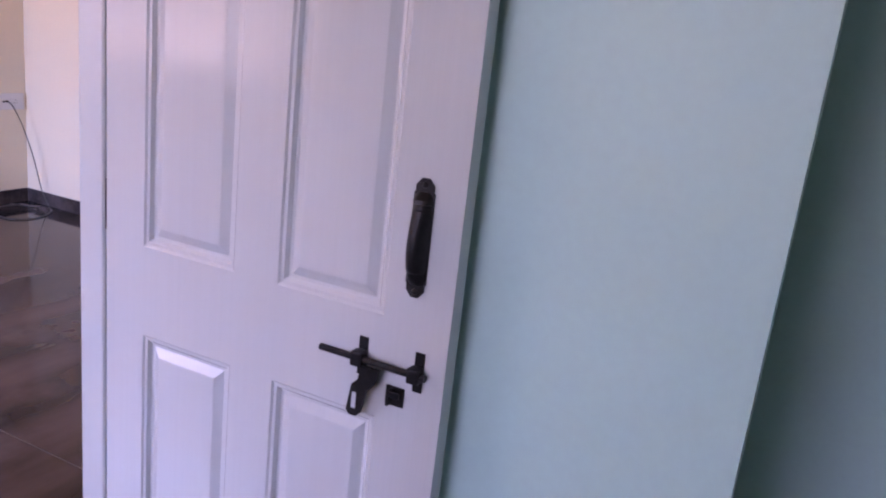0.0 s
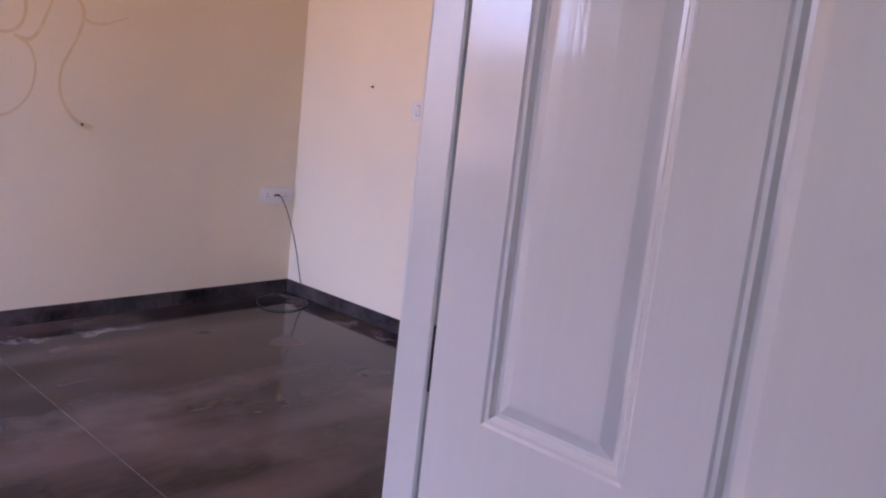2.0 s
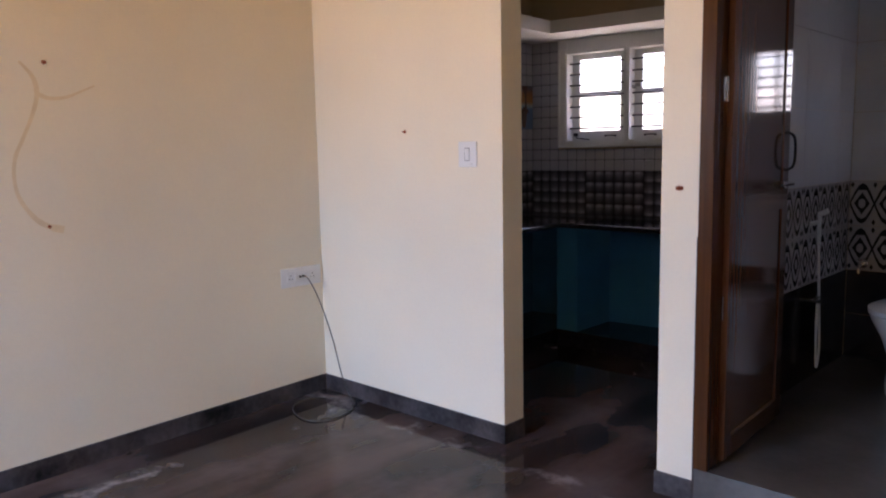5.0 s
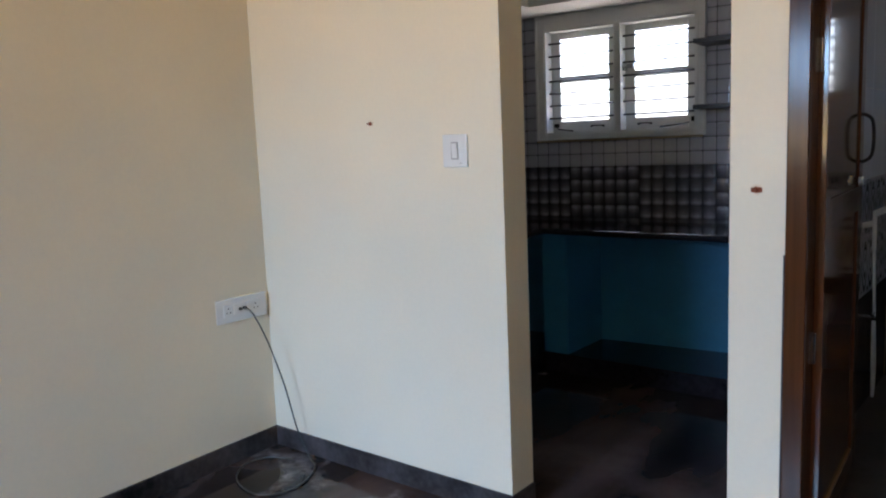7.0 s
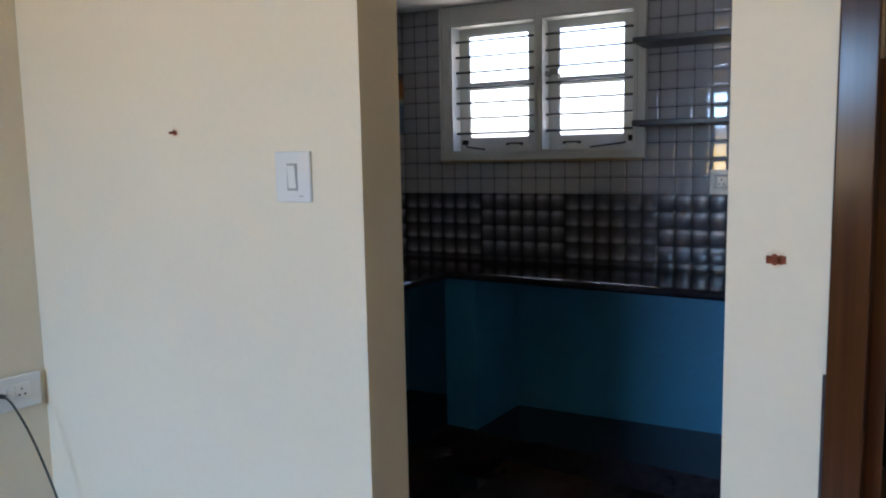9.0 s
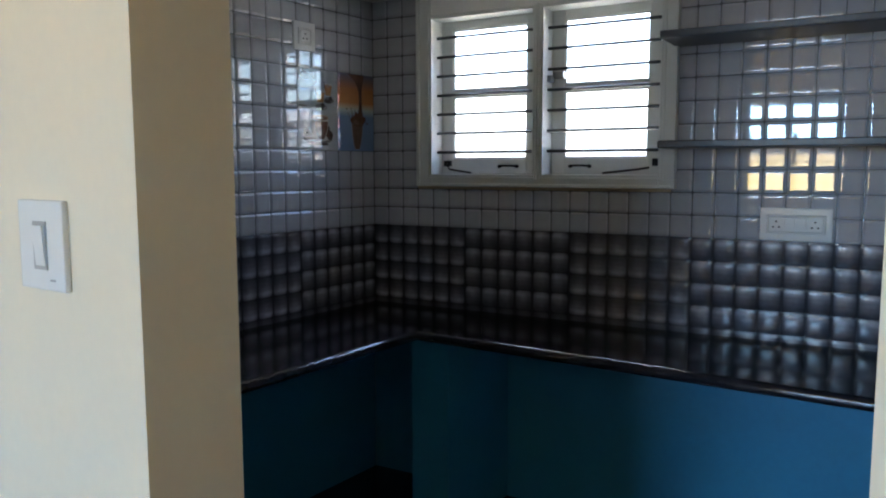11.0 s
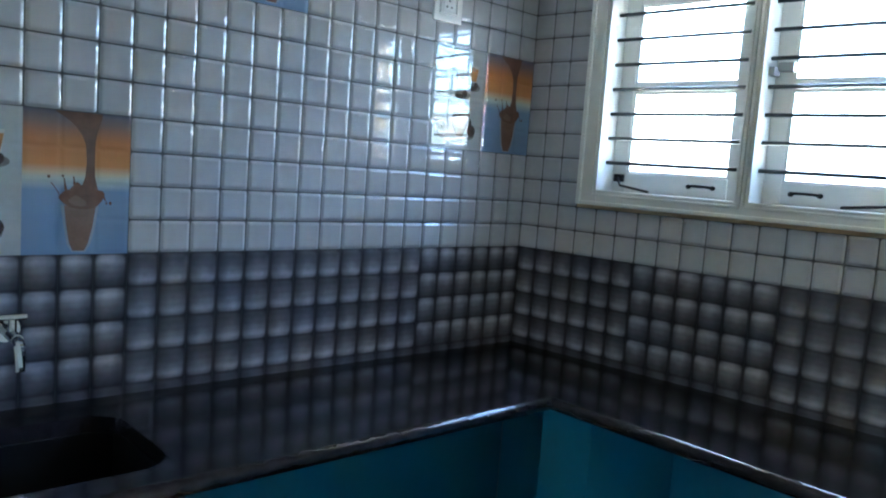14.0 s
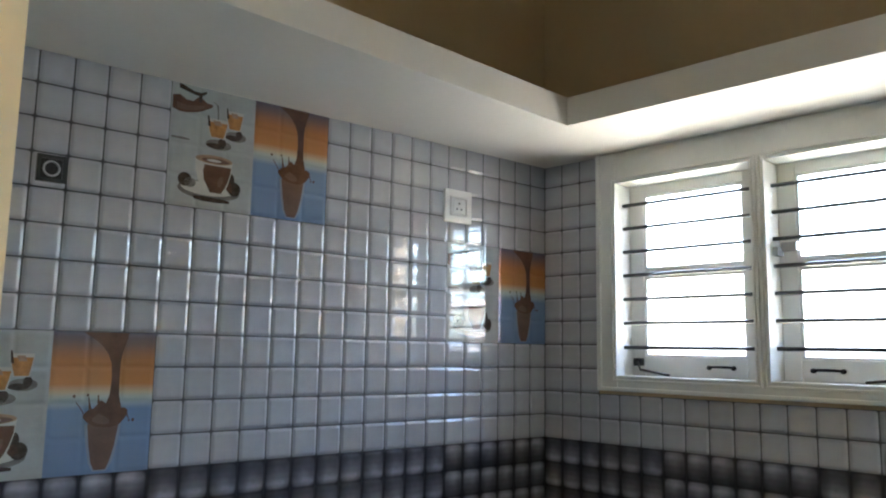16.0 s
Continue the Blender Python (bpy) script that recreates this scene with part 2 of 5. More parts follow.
def polished_floor():
    """Dark brown polished cement with cloudy pale bloom and darker sweeps."""
    m, nt, b = nodes_of("polished_cement_floor")
    tc = nt.nodes.new("ShaderNodeTexCoord")
    mp = nt.nodes.new("ShaderNodeMapping")
    mp.inputs["Scale"].default_value = (2.0, 0.5, 1)
    mp.inputs["Location"].default_value = (0.35, 0.2, 0)
    nt.links.new(tc.outputs["Object"], mp.inputs["Vector"])
    def cloud(vector, scale, detail, rough):
        n = nt.nodes.new("ShaderNodeTexNoise")
        n.noise_dimensions = "2D"
        n.inputs["Scale"].default_value, n.inputs["Detail"].default_value, n.inputs["Roughness"].default_value = scale, detail, rough
        nt.links.new(vector, n.inputs["Vector"])
        return n.outputs["Fac"]
    def remap(value, a, b, c, d):
        r = nt.nodes.new("ShaderNodeMapRange")
        r.interpolation_type = "SMOOTHSTEP"
        for k, v in zip(("From Min", "From Max", "To Min", "To Max"), (a, b, c, d)):
            r.inputs[k].default_value = v
        nt.links.new(value, r.inputs["Value"])
        return r.outputs[0]
    def calc(op, a, b):
        n = nt.nodes.new("ShaderNodeMath")
        n.operation = op
        for k, v in enumerate((a, b)):
            if isinstance(v, float):
                n.inputs[k].default_value = v
            else:
                nt.links.new(v, n.inputs[k])
        return n.outputs[0]
    def blend(fac, a, color):
        n = nt.nodes.new("ShaderNodeMix")
        n.data_type = "RGBA"
        nt.links.new(fac, n.inputs["Factor"])
        if isinstance(a, tuple):
            n.inputs["A"].default_value = a
        else:
            nt.links.new(a, n.inputs["A"])
        n.inputs["B"].default_value = color
        return n.outputs["Result"]
    sweep = remap(cloud(mp.outputs[0], 1.35, 5, 0.5), 0.27, 0.73, 0.0, 1.0)
    col = blend(sweep, (0.011, 0.0072, 0.0072, 1), (0.074, 0.050, 0.046, 1))
    col = blend(remap(cloud(tc.outputs["Object"], 2.4, 5, 0.55), 0.42, 0.85, 0.0, 0.26), col, (0.19, 0.155, 0.155, 1))
    # chalky bloom that dried in ragged streaks a hand's breadth from the walls
    sep = nt.nodes.new("ShaderNodeSeparateXYZ")
    nt.links.new(tc.outputs["Object"], sep.inputs[0])
    wob = calc("MULTIPLY", calc("SUBTRACT", cloud(tc.outputs["Object"], 3.0, 4, 0.6), 0.5), 0.45)
    def streak(out, at, half):
        off = calc("ABSOLUTE", calc("SUBTRACT", calc("ADD", out, wob), at), 0.0)
        return remap(off, 0.0, half, 1.0, 0.0)
    lines = calc("MAXIMUM", streak(sep.outputs["X"], 0.40, 0.07), streak(sep.outputs["Y"], -2.16, 0.10))
    patchy = remap(cloud(tc.outputs["Object"], 4.0, 5, 0.6), 0.47, 0.68, 0.0, 0.55)
    col = blend(calc("MULTIPLY", lines, patchy), col, (0.30, 0.27, 0.28, 1))
    nt.links.new(col, b.inputs["Base Color"])
    nt.links.new(remap(cloud(tc.outputs["Object"], 1.6, 2, 0.5), 0.3, 0.7, 0.06, 0.12), b.inputs["Roughness"])
    b.inputs["Specular IOR Level"].default_value = 0.16
    fine = nt.nodes.new("ShaderNodeTexNoise")
    fine.noise_dimensions = "2D"
    fine.inputs["Scale"].default_value = 5
    nt.links.new(tc.outputs["Object"], fine.inputs["Vector"])
    bp = nt.nodes.new("ShaderNodeBump")
    bp.inputs["Strength"].default_value, bp.inputs["Distance"].default_value = 0.025, 0.01
    nt.links.new(fine.outputs["Fac"], bp.inputs["Height"])
    nt.links.new(bp.outputs[0], b.inputs["Normal"])
    return m


FLOOR = polished_floor()


def grained(name, dark, light, rough, bump, stretch, coat=0.0, scale=1.0, spec=0.5):
    """A painted or printed surface with wood grain that runs along z."""
    m, nt, b = nodes_of(name)
    tc = nt.nodes.new("ShaderNodeTexCoord")
    mp = nt.nodes.new("ShaderNodeMapping")
    mp.inputs["Scale"].default_value = stretch
    nt.links.new(tc.outputs["Object"], mp.inputs["Vector"])
    n = nt.nodes.new("ShaderNodeTexNoise")
    n.inputs["Scale"].default_value, n.inputs["Detail"].default_value, n.inputs["Distortion"].default_value = scale, 4, 0.0
    nt.links.new(mp.outputs[0], n.inputs["Vector"])
    r = nt.nodes.new("ShaderNodeValToRGB")
    r.color_ramp.elements[0].position, r.color_ramp.elements[1].position = 0.35, 0.68
    r.color_ramp.elements[0].color, r.color_ramp.elements[1].color = (*dark, 1), (*light, 1)
    nt.links.new(n.outputs["Fac"], r.inputs["Fac"])
    nt.links.new(r.outputs["Color"], b.inputs["Base Color"])
    b.inputs["Roughness"].default_value = rough
    b.inputs["Coat Weight"].default_value = coat
    b.inputs["Coat Roughness"].default_value = 0.08
    b.inputs["Specular IOR Level"].default_value = spec
    bp = nt.nodes.new("ShaderNodeBump")
    bp.inputs["Strength"].default_value, bp.inputs["Distance"].default_value = bump, 0.001
    nt.links.new(n.outputs["Fac"], bp.inputs["Height"])
    nt.links.new(bp.outputs[0], b.inputs["Normal"])
    return m


DOOR_WHITE = grained("white_gloss_door_skin", (0.54, 0.56, 0.56), (0.552, 0.572, 0.572), 0.10, 0.5, (130, 130, 2), 0.0, 1.0, 0.3)
FRAME_WHITE = paint("white_gloss_frame", (0.53, 0.56, 0.56), 0.28, 0.03, 3, 30, 0.06)
BROWN_DOOR = grained("brown_wood_print", (0.10, 0.039, 0.017), (0.125, 0.050, 0.022), 0.09, 0.0, (60, 60, 2.2), 0.0, 1.0, 0.28)
BROWN_FRAME = grained("brown_frame_print", (0.055, 0.020, 0.0075), (0.085, 0.031, 0.011), 0.16, 0.06, (60, 60, 2.2), 0.0, 1.0, 0.18)
GOLD = paint("gold_bead", (0.32, 0.19, 0.08), 0.3, 0.1, 10, 60, 0.0, metal=0.3)


def band_print():
    """Printed tile: slate strip, orange glow, cream line, blue field, by height on the tile."""
    m, nt, b = nodes_of("sunset_band_print")
    tc = nt.nodes.new("ShaderNodeTexCoord")
    sep = nt.nodes.new("ShaderNodeSeparateXYZ")
    nt.links.new(tc.outputs["Object"], sep.inputs[0])
    mr = nt.nodes.new("ShaderNodeMapRange")
    mr.inputs["From Min"].default_value, mr.inputs["From Max"].default_value = 0.0, 0.3105
    nt.links.new(sep.outputs["Z"], mr.inputs["Value"])
    r = nt.nodes.new("ShaderNodeValToRGB")
    e = r.color_ramp.elements
    e[0].position, e[0].color = 0.0, (0.165, 0.235, 0.375, 1)
    e[1].position, e[1].color = 1.0, (0.10, 0.10, 0.14, 1)
    for p, c in ((0.45, (0.18, 0.26, 0.41)), (0.53, (0.42, 0.46, 0.44)), (0.57, (0.52, 0.42, 0.28)), (0.63, (0.48, 0.21, 0.07)), (0.80, (0.42, 0.17, 0.06)), (0.92, (0.20, 0.13, 0.11))):
        x = e.new(p)
        x.color = (*c, 1)
    nt.links.new(mr.outputs[0], r.inputs["Fac"])
    nt.links.new(r.outputs["Color"], b.inputs["Base Color"])
    b.inputs["Roughness"].default_value = 0.03
    b.inputs["Specular IOR Level"].default_value = 0.8
    return m


SUNSET = band_print()


def clear_glass():
    m, nt, b = nodes_of("clear_glass")
    b.inputs["Base Color"].default_value = (0.95, 0.98, 0.98, 1)
    b.inputs["Transmission Weight"].default_value = 1.0
    b.inputs["Roughness"].default_value = 0.0
    b.inputs["IOR"].default_value = 1.45
    return m


GLASS = clear_glass()


# ---------------------------------------------------------------- mesh helpers
def box(bm, x0, y0, z0, x1, y1, z1, bevel=0.0):
    """Adds a box; with a bevel its edges are rounded off."""
    made = bmesh.ops.create_cube(bm, size=1.0, matrix=Matrix.Translation(((x0 + x1) / 2, (y0 + y1) / 2, (z0 + z1) / 2)) @ Matrix.Diagonal((x1 - x0, y1 - y0, z1 - z0, 1)))
    if bevel:
        edges = list({e for v in made["verts"] for e in v.link_edges})
        bmesh.ops.bevel(bm, geom=edges, offset=bevel, segments=2, affect="EDGES", profile=0.6)
    return bm


def boxes(*rows, bevel=0.0):
    bm = bmesh.new()
    for r in rows:
        box(bm, *r, bevel=bevel)
    return bm


def rod(bm, p, q, r, sides=10, r2=None):
    """Adds a rod from p to q."""
    p, q = Vector(p), Vector(q)
    m = Matrix.Translation((p + q) / 2) @ (q - p).to_track_quat("Z", "Y").to_matrix().to_4x4()
    bmesh.ops.create_cone(bm, cap_ends=True, segments=sides, radius1=r, radius2=r if r2 is None else r2, depth=(q - p).length, matrix=m)
    return bm


def tube(bm, pts, r, sides=8):
    """Adds a bent tube through the points."""
    pts = [Vector(p) for p in pts]
    rings = []
    up = Vector((0.3, 0.2, 1)).normalized()
    for i, p in enumerate(pts):
        d = (pts[min(i + 1, len(pts) - 1)] - pts[max(i - 1, 0)]).normalized()
        a = d.cross(up)
        a = a.normalized() if a.length > 1e-4 else d.orthogonal().normalized()
        b = d.cross(a)
        rings.append([bm.verts.new(p + r * (math.cos(2 * math.pi * k / sides) * a + math.sin(2 * math.pi * k / sides) * b)) for k in range(sides)])
    for s, t in zip(rings, rings[1:]):
        for k in range(sides):
            bm.faces.new((s[k], s[(k + 1) % sides], t[(k + 1) % sides], t[k]))
    bm.faces.new(list(reversed(rings[0])))
    bm.faces.new(rings[-1])
    return bm


def smooth_line(pts, steps=6):
    """A smooth line through the points."""
    out = []
    n = len(pts)
    for i in range(n - 1):
        p0, p1, p2, p3 = (Vector(pts[max(0, min(n - 1, j))]) for j in (i - 1, i, i + 1, i + 2))
        for s in range(steps):
            t = s / steps
            out.append(0.5 * (2 * p1 + (p2 - p0) * t + (2 * p0 - 5 * p1 + 4 * p2 - p3) * t * t + (3 * p1 - p0 - 3 * p2 + p3) * t ** 3))
    out.append(Vector(pts[-1]))
    return out


def prism(bm, outline, axis, lo, hi):
    """Adds a solid: an outline of 2D points pushed along an axis ("x": points are y, z; "y": x, z; "z": x, y)."""
    def at(p, h):
        return {"x": (h, p[0], p[1]), "y": (p[0], h, p[1]), "z": (p[0], p[1], h)}[axis]
    a = [bm.verts.new(at(p, lo)) for p in outline]
    b = [bm.verts.new(at(p, hi)) for p in outline]
    bm.faces.new(a)
    bm.faces.new(b)
    for i in range(len(a)):
        j = (i + 1) % len(a)
        bm.faces.new((a[i], a[j], b[j], b[i]))
    return bm


def lathe(bm, profile, x, y, sides=24, sx=1.0, sy=1.0):
    """Adds a turned shape round an upright axis; the profile's rows are radius, height."""
    rings = []
    for r, z in profile:
        rings.append([bm.verts.new((x + sx * r * math.cos(2 * math.pi * k / sides), y + sy * r * math.sin(2 * math.pi * k / sides), z)) for k in range(sides)])
    for s, t in zip(rings, rings[1:]):
        for k in range(sides):
            bm.faces.new((s[k], s[(k + 1) % sides], t[(k + 1) % sides], t[k]))
    bm.faces.new(list(reversed(rings[0])))
    bm.faces.new(rings[-1])
    return bm


def mesh_of(name, bm, mats, smooth=False):
    bmesh.ops.recalc_face_normals(bm, faces=bm.faces)
    me = bpy.data.meshes.new(name)
    bm.to_mesh(me)
    bm.free()
    for m in mats if isinstance(mats, (list, tuple)) else [mats]:
        me.materials.append(m)
    if smooth:
        for p in me.polygons:
            p.use_smooth = True
        me.set_sharp_from_angle(angle=radians(35))
    return me


def thing(name, bm, mats, label="", category="", group="", kind="", smooth=False):
    return tagged(new(name, mesh_of(name, bm, mats, smooth)), label, category, group, kind)


def base(name, at, label, category, group="", kind=""):
    ob = new(name)
    ob.location = at
    ob.empty_display_size = 0.05
    return tagged(ob, label, category, group, kind)


def part(name, bm, mats, parent, label="", smooth=False):
    """One mesh under a thing; its points are given in the parent's own axes."""
    ob = new(name, mesh_of(name, bm, mats, smooth))
    ob.parent = parent
    return tagged(ob, label)


# ---------------------------------------------------------------- setting
XW, YN, ZC = 0.035, -2.033, 2.92        # living west wall, living north wall, ceiling
YK = -1.892                             # kitchen face of the wall between
SILL = 0.14                             # bathroom floor
XE, YS, YT = 3.53, -7.05, -4.362        # living east wall, south wall, teal wall behind the door
NORTH = radians(4.8)                    # the kitchen window wall stands out of square
XB = 2.20                               # bathroom west wall



def west(y):
    """The living room's west wall runs a little out of square."""
    return XW + 0.055 * (YN - y)


floor = thing("floor", boxes((-0.7, -7.4, -0.15, 6.9, 0.6, 0.0)), FLOOR, "dark brown polished cement floor with pale bloom", "floor", kind="structure")
part("floor_joint", boxes((XW + 0.02, -4.0455, 0.0, 3.2, -4.0435, 0.0008)), PALE_JOINT, floor)

ceiling = thing("ceiling", boxes((-0.7, -7.4, ZC, 6.9, 0.6, ZC + 0.15)), CREAM, "plain cream painted ceiling", "ceiling", kind="structure")

thing("wall_living_west", prism(bmesh.new(), [(-0.6, YS), (west(YS), YS), (XW, YN), (XW, YK), (-0.6, YK)], "z", 0, ZC), CREAM, "cream painted wall with glue traces and a socket", "wall", kind="structure")
thing("wall_kitchen_west", boxes((-0.6, YK, 0, -0.008, 0.008, ZC)), LOFT_TAN, "tiled kitchen wall below a tan painted top", "wall", kind="structure")

# wall between living room and the kitchen and bathroom doors
bm = prism(bmesh.new(), [(XW, 0), (1.355, 0), (1.355, 2.25), (2.121, 2.25), (2.121, 0), (2.272, 0), (2.272, 2.25), (3.06, 2.25), (3.06, 0), (XE, 0), (XE, ZC), (XW, ZC)], "y", YN, YK)
thing("wall_living_north", bm, CREAM, "cream painted wall with kitchen opening and bathroom door", "wall", kind="structure")

# outer north walls: kitchen window and bathroom ventilator go through them
bm = boxes((-0.6, 0.008, 0, 0.255, 0.23, ZC), (0.255, 0.008, 0, 1.255, 0.23, 1.37), (0.255, 0.008, 2.06, 1.255, 0.23, ZC), (1.255, 0.008, 0, 2.14, 0.23, ZC))
thing("wall_kitchen_north", bm, LOFT_TAN, "tan painted outer wall behind the tiles", "wall", kind="structure").rotation_euler.z = NORTH
bm = boxes((2.19, 0.008, 0, 2.52, 0.23, ZC), (2.52, 0.008, 0, 2.84, 0.23, 1.50), (2.52, 0.008, 1.92, 2.84, 0.23, ZC), (2.84, 0.008, 0, 6.9, 0.23, ZC))
thing("wall_north", bm, LOFT_TAN, "tan painted outer wall of the bathroom", "wall", kind="structure")
thing("wall_kitchen_east", boxes((2.085, YK, 0, XB - 0.008, 0.42, ZC)), CREAM, "cream painted wall between kitchen and bathroom", "wall", kind="structure")

# wall with the white door: cream on one side, pale teal on the other
DOORWAY = [(YS, 0), (-5.26, 0), (-5.26, 2.12), (YT, 2.12), (YT, 0), (0.008, 0), (0.008, ZC), (YS, ZC)]
bm = prism(bmesh.new(), DOORWAY, "x", XE, XE + 0.06)
thing("wall_living_east", bm, CREAM, "cream painted wall beside the white door", "wall", kind="structure")
bm = prism(bmesh.new(), DOORWAY, "x", XE + 0.06, XE + 0.12)
thing("wall_teal_west", bm, TEAL_WALL, "pale teal painted wall round the white door", "wall", kind="structure")
thing("wall_teal_north", boxes((XE + 0.12, YT, 0, 4.832, YT + 0.15, ZC)), TEAL_WALL, "pale teal painted wall behind the open door", "wall", kind="structure")
thing("wall_teal_recess", boxes((XE + 0.12, -3.6, 0, 6.7, -3.45, ZC)), TEAL_WALL, "pale teal painted wall of the recess", "wall", kind="structure")
thing("wall_teal_east", boxes((6.7, YS, 0, 6.9, 0.008, ZC)), TEAL_WALL, "pale teal painted wall", "wall", kind="structure")

# south wall with two windows; the teal room's is unseen, added to let light in
bm = boxes((-0.6, YS - 0.2, 0, 0.5, YS, ZC), (0.5, YS - 0.2, 0, 2.0, YS, 1.0), (0.5, YS - 0.2, 2.2, 2.0, YS, ZC), (2.0, YS - 0.2, 0, XE + 0.06, YS, ZC))
thing("wall_living_south", bm, CREAM, "cream painted wall with a barred window", "wall", kind="structure")
bm = boxes((XE + 0.06, YS - 0.2, 0, 3.75, YS, ZC), (3.75, YS - 0.2, 0, 4.75, YS, 1.0), (3.75, YS - 0.2, 2.2, 4.75, YS, ZC), (4.75, YS - 0.2, 0, 6.9, YS, ZC))
thing("wall_teal_south", bm, TEAL_WALL, "pale teal painted wall with an assumed window", "wall", kind="structure")

# skirting
SK = 0.089
sk = bmesh.new()
prism(sk, [(west(YS), YS), (west(YS) + 0.009, YS), (XW + 0.009, YN), (XW, YN)], "z", 0.0, SK)
box(sk, XW + 0.009, YN - 0.009, 0.0, 1.364, YN, SK, 0.002)
box(sk, 1.355, YN, 0.0, 1.364, YK, SK, 0.002)
box(sk, 2.112, YN - 0.009, 0.0, 2.268, YN, SK, 0.002)
box(sk, 2.112, YN, 0.0, 2.121, YK, SK, 0.002)
box(sk, 3.06, YN - 0.009, 0.0, XE, YN, SK, 0.002)
thing("baseboard", sk, SKIRT, "dark cement skirting with chalky scuffs", "skirting", kind="structure")

# kitchen loft slab: an angle-shaped shelf of concrete under the ceiling
bm = bmesh.new()
prism(bm, [(-0.008, 0.008), (-0.008, YK), (0.54, YK), (0.402, -0.339), (1.204, -0.262), (2.085, -0.177), (2.085, 0.19)], "z", 2.112, 2.195)
thing("loft_slab", bm, SOFFIT, "white plastered loft slab over the tiles", "loft", kind="structure")

# raised plinth below the counter
thing("counter_plinth", boxes((-0.008, -0.375, 0.0, 2.085, 0.2, 0.113), (-0.008, YK, 0.0, 0.485, -0.375, 0.113)), GRANITE, "black stone plinth under the counter", "plinth", kind="structure")
bm = boxes((0.0, -0.008, 0.113, 2.095, 0.008, 0.818))
thing("wall_under_counter", bm, BLUE_TEAL, "blue-teal painted wall below the counter", "wall", kind="structure").rotation_euler.z = NORTH
thing("wall_under_counter_west", boxes((-0.008, YK, 0.113, 0.0, -0.008, 0.818)), BLUE_TEAL, "blue-teal painted wall below the counter", "wall", kind="structure")
thing("counter_support", boxes((0.48, -0.373, 0.113, 0.64, 0.07, 0.818)), BLUE_TEAL, "blue-teal painted masonry support under the counter", "support wall", kind="structure")

# bathroom
thing("bathroom_floor", prism(bmesh.new(), [(XB - 0.008, YK + 0.001), (2.274, YK + 0.001), (2.274, YN - 0.004), (3.058, YN - 0.004), (3.058, YK + 0.001), (XE, YK + 0.001), (XE, 0.008), (XB - 0.008, 0.008)], "z", 0.0, SILL), BATH_FLOOR, "raised grey bathroom floor", "floor", kind="structure")
thing("wall_bathroom_east", boxes((XE - 0.08, YK, SILL, XE, 0.008, ZC)), BATH_WHITE, "white tiled bathroom wall", "wall", kind="structure")

# ---------------------------------------------------------------- ground and distance
thing("ground", boxes((-600, -600, -0.6, 600, 600, -0.5)), SOIL, "dry bare soil round the house", "ground", kind="structure")


def far_house(x, y, w, d, storeys, mat, label):
    ob = base("house", (x, y, -0.5), label, "house", "houses outside")
    h = 3.1 * storeys
    part("wall", boxes((-w / 2, -d / 2, 0, w / 2, d / 2, h)), mat, ob)
    part("roof", boxes((-w / 2 - 0.4, -d / 2 - 0.4, h, w / 2 + 0.4, d / 2 + 0.4, h + 0.2)), PALE_HOUSE, ob)
    for k in range(storeys):
        z = 3.1 * k
        if k:
            part("floor_band", boxes((-w / 2 - 0.12, -d / 2 - 0.12, z - 0.25, w / 2 + 0.12, d / 2 + 0.12, z + 0.15)), PALE_HOUSE, ob)
        for c in (-0.3, 0.0, 0.3):
            win = part("window", boxes((c * w - 0.6, -d / 2 - 0.05, z + 1.0, c * w + 0.6, -d / 2 + 0.02, z + 2.2)), HOUSE_DARK, ob)
            part("sill", boxes((c * w - 0.7, -d / 2 - 0.2, z + 0.85, c * w + 0.7, -d / 2, z + 0.98)), PALE_HOUSE, win)
            win = part("window", boxes((-w / 2 - 0.05, c * d - 0.6, z + 1.0, -w / 2 + 0.02, c * d + 0.6, z + 2.2)), HOUSE_DARK, ob)
            part("sill", boxes((-w / 2 - 0.5, c * d - 0.8, z + 2.3, -w / 2, c * d + 0.8, z + 2.42)), PALE_HOUSE, win)
    return ob


far_house(26.5, 11.2, 9, 8, 3, PINK, "pink three-storey house with white bands across open ground")
# unseen block facing the south window, keeps low sky out of the reflections
far_house(1.5, -19.5, 14, 7, 1, PALE_HOUSE, "unseen long pale single-storey house added to hide the low southern sky")
far_house(11.0, 15.5, 6, 7, 1, PALE_HOUSE, "pale single-storey house across the open ground")

# ---------------------------------------------------------------- windows
def arm_handle(parent, x, y, z, w=0.075):
    bm = bmesh.new()
    tube(bm, smooth_line([(x - w / 2, y, z), (x - w / 2 + 0.006, y - 0.016, z + 0.002), (x, y - 0.02, z + 0.003), (x + w / 2 - 0.006, y - 0.016, z + 0.002), (x + w / 2, y, z)], 4), 0.004)
    bmesh.ops.create_uvsphere(bm, u_segments=8, v_segments=6, radius=0.009, matrix=Matrix.Translation((x - w / 2, y, z)) @ Matrix.Diagonal((1, 0.5, 0.8, 1)))
    bmesh.ops.create_uvsphere(bm, u_segments=8, v_segments=6, radius=0.009, matrix=Matrix.Translation((x + w / 2, y, z)) @ Matrix.Diagonal((1, 0.5, 0.8, 1)))
    return part("handle", bm, IRON, parent, "black pull handle", True)


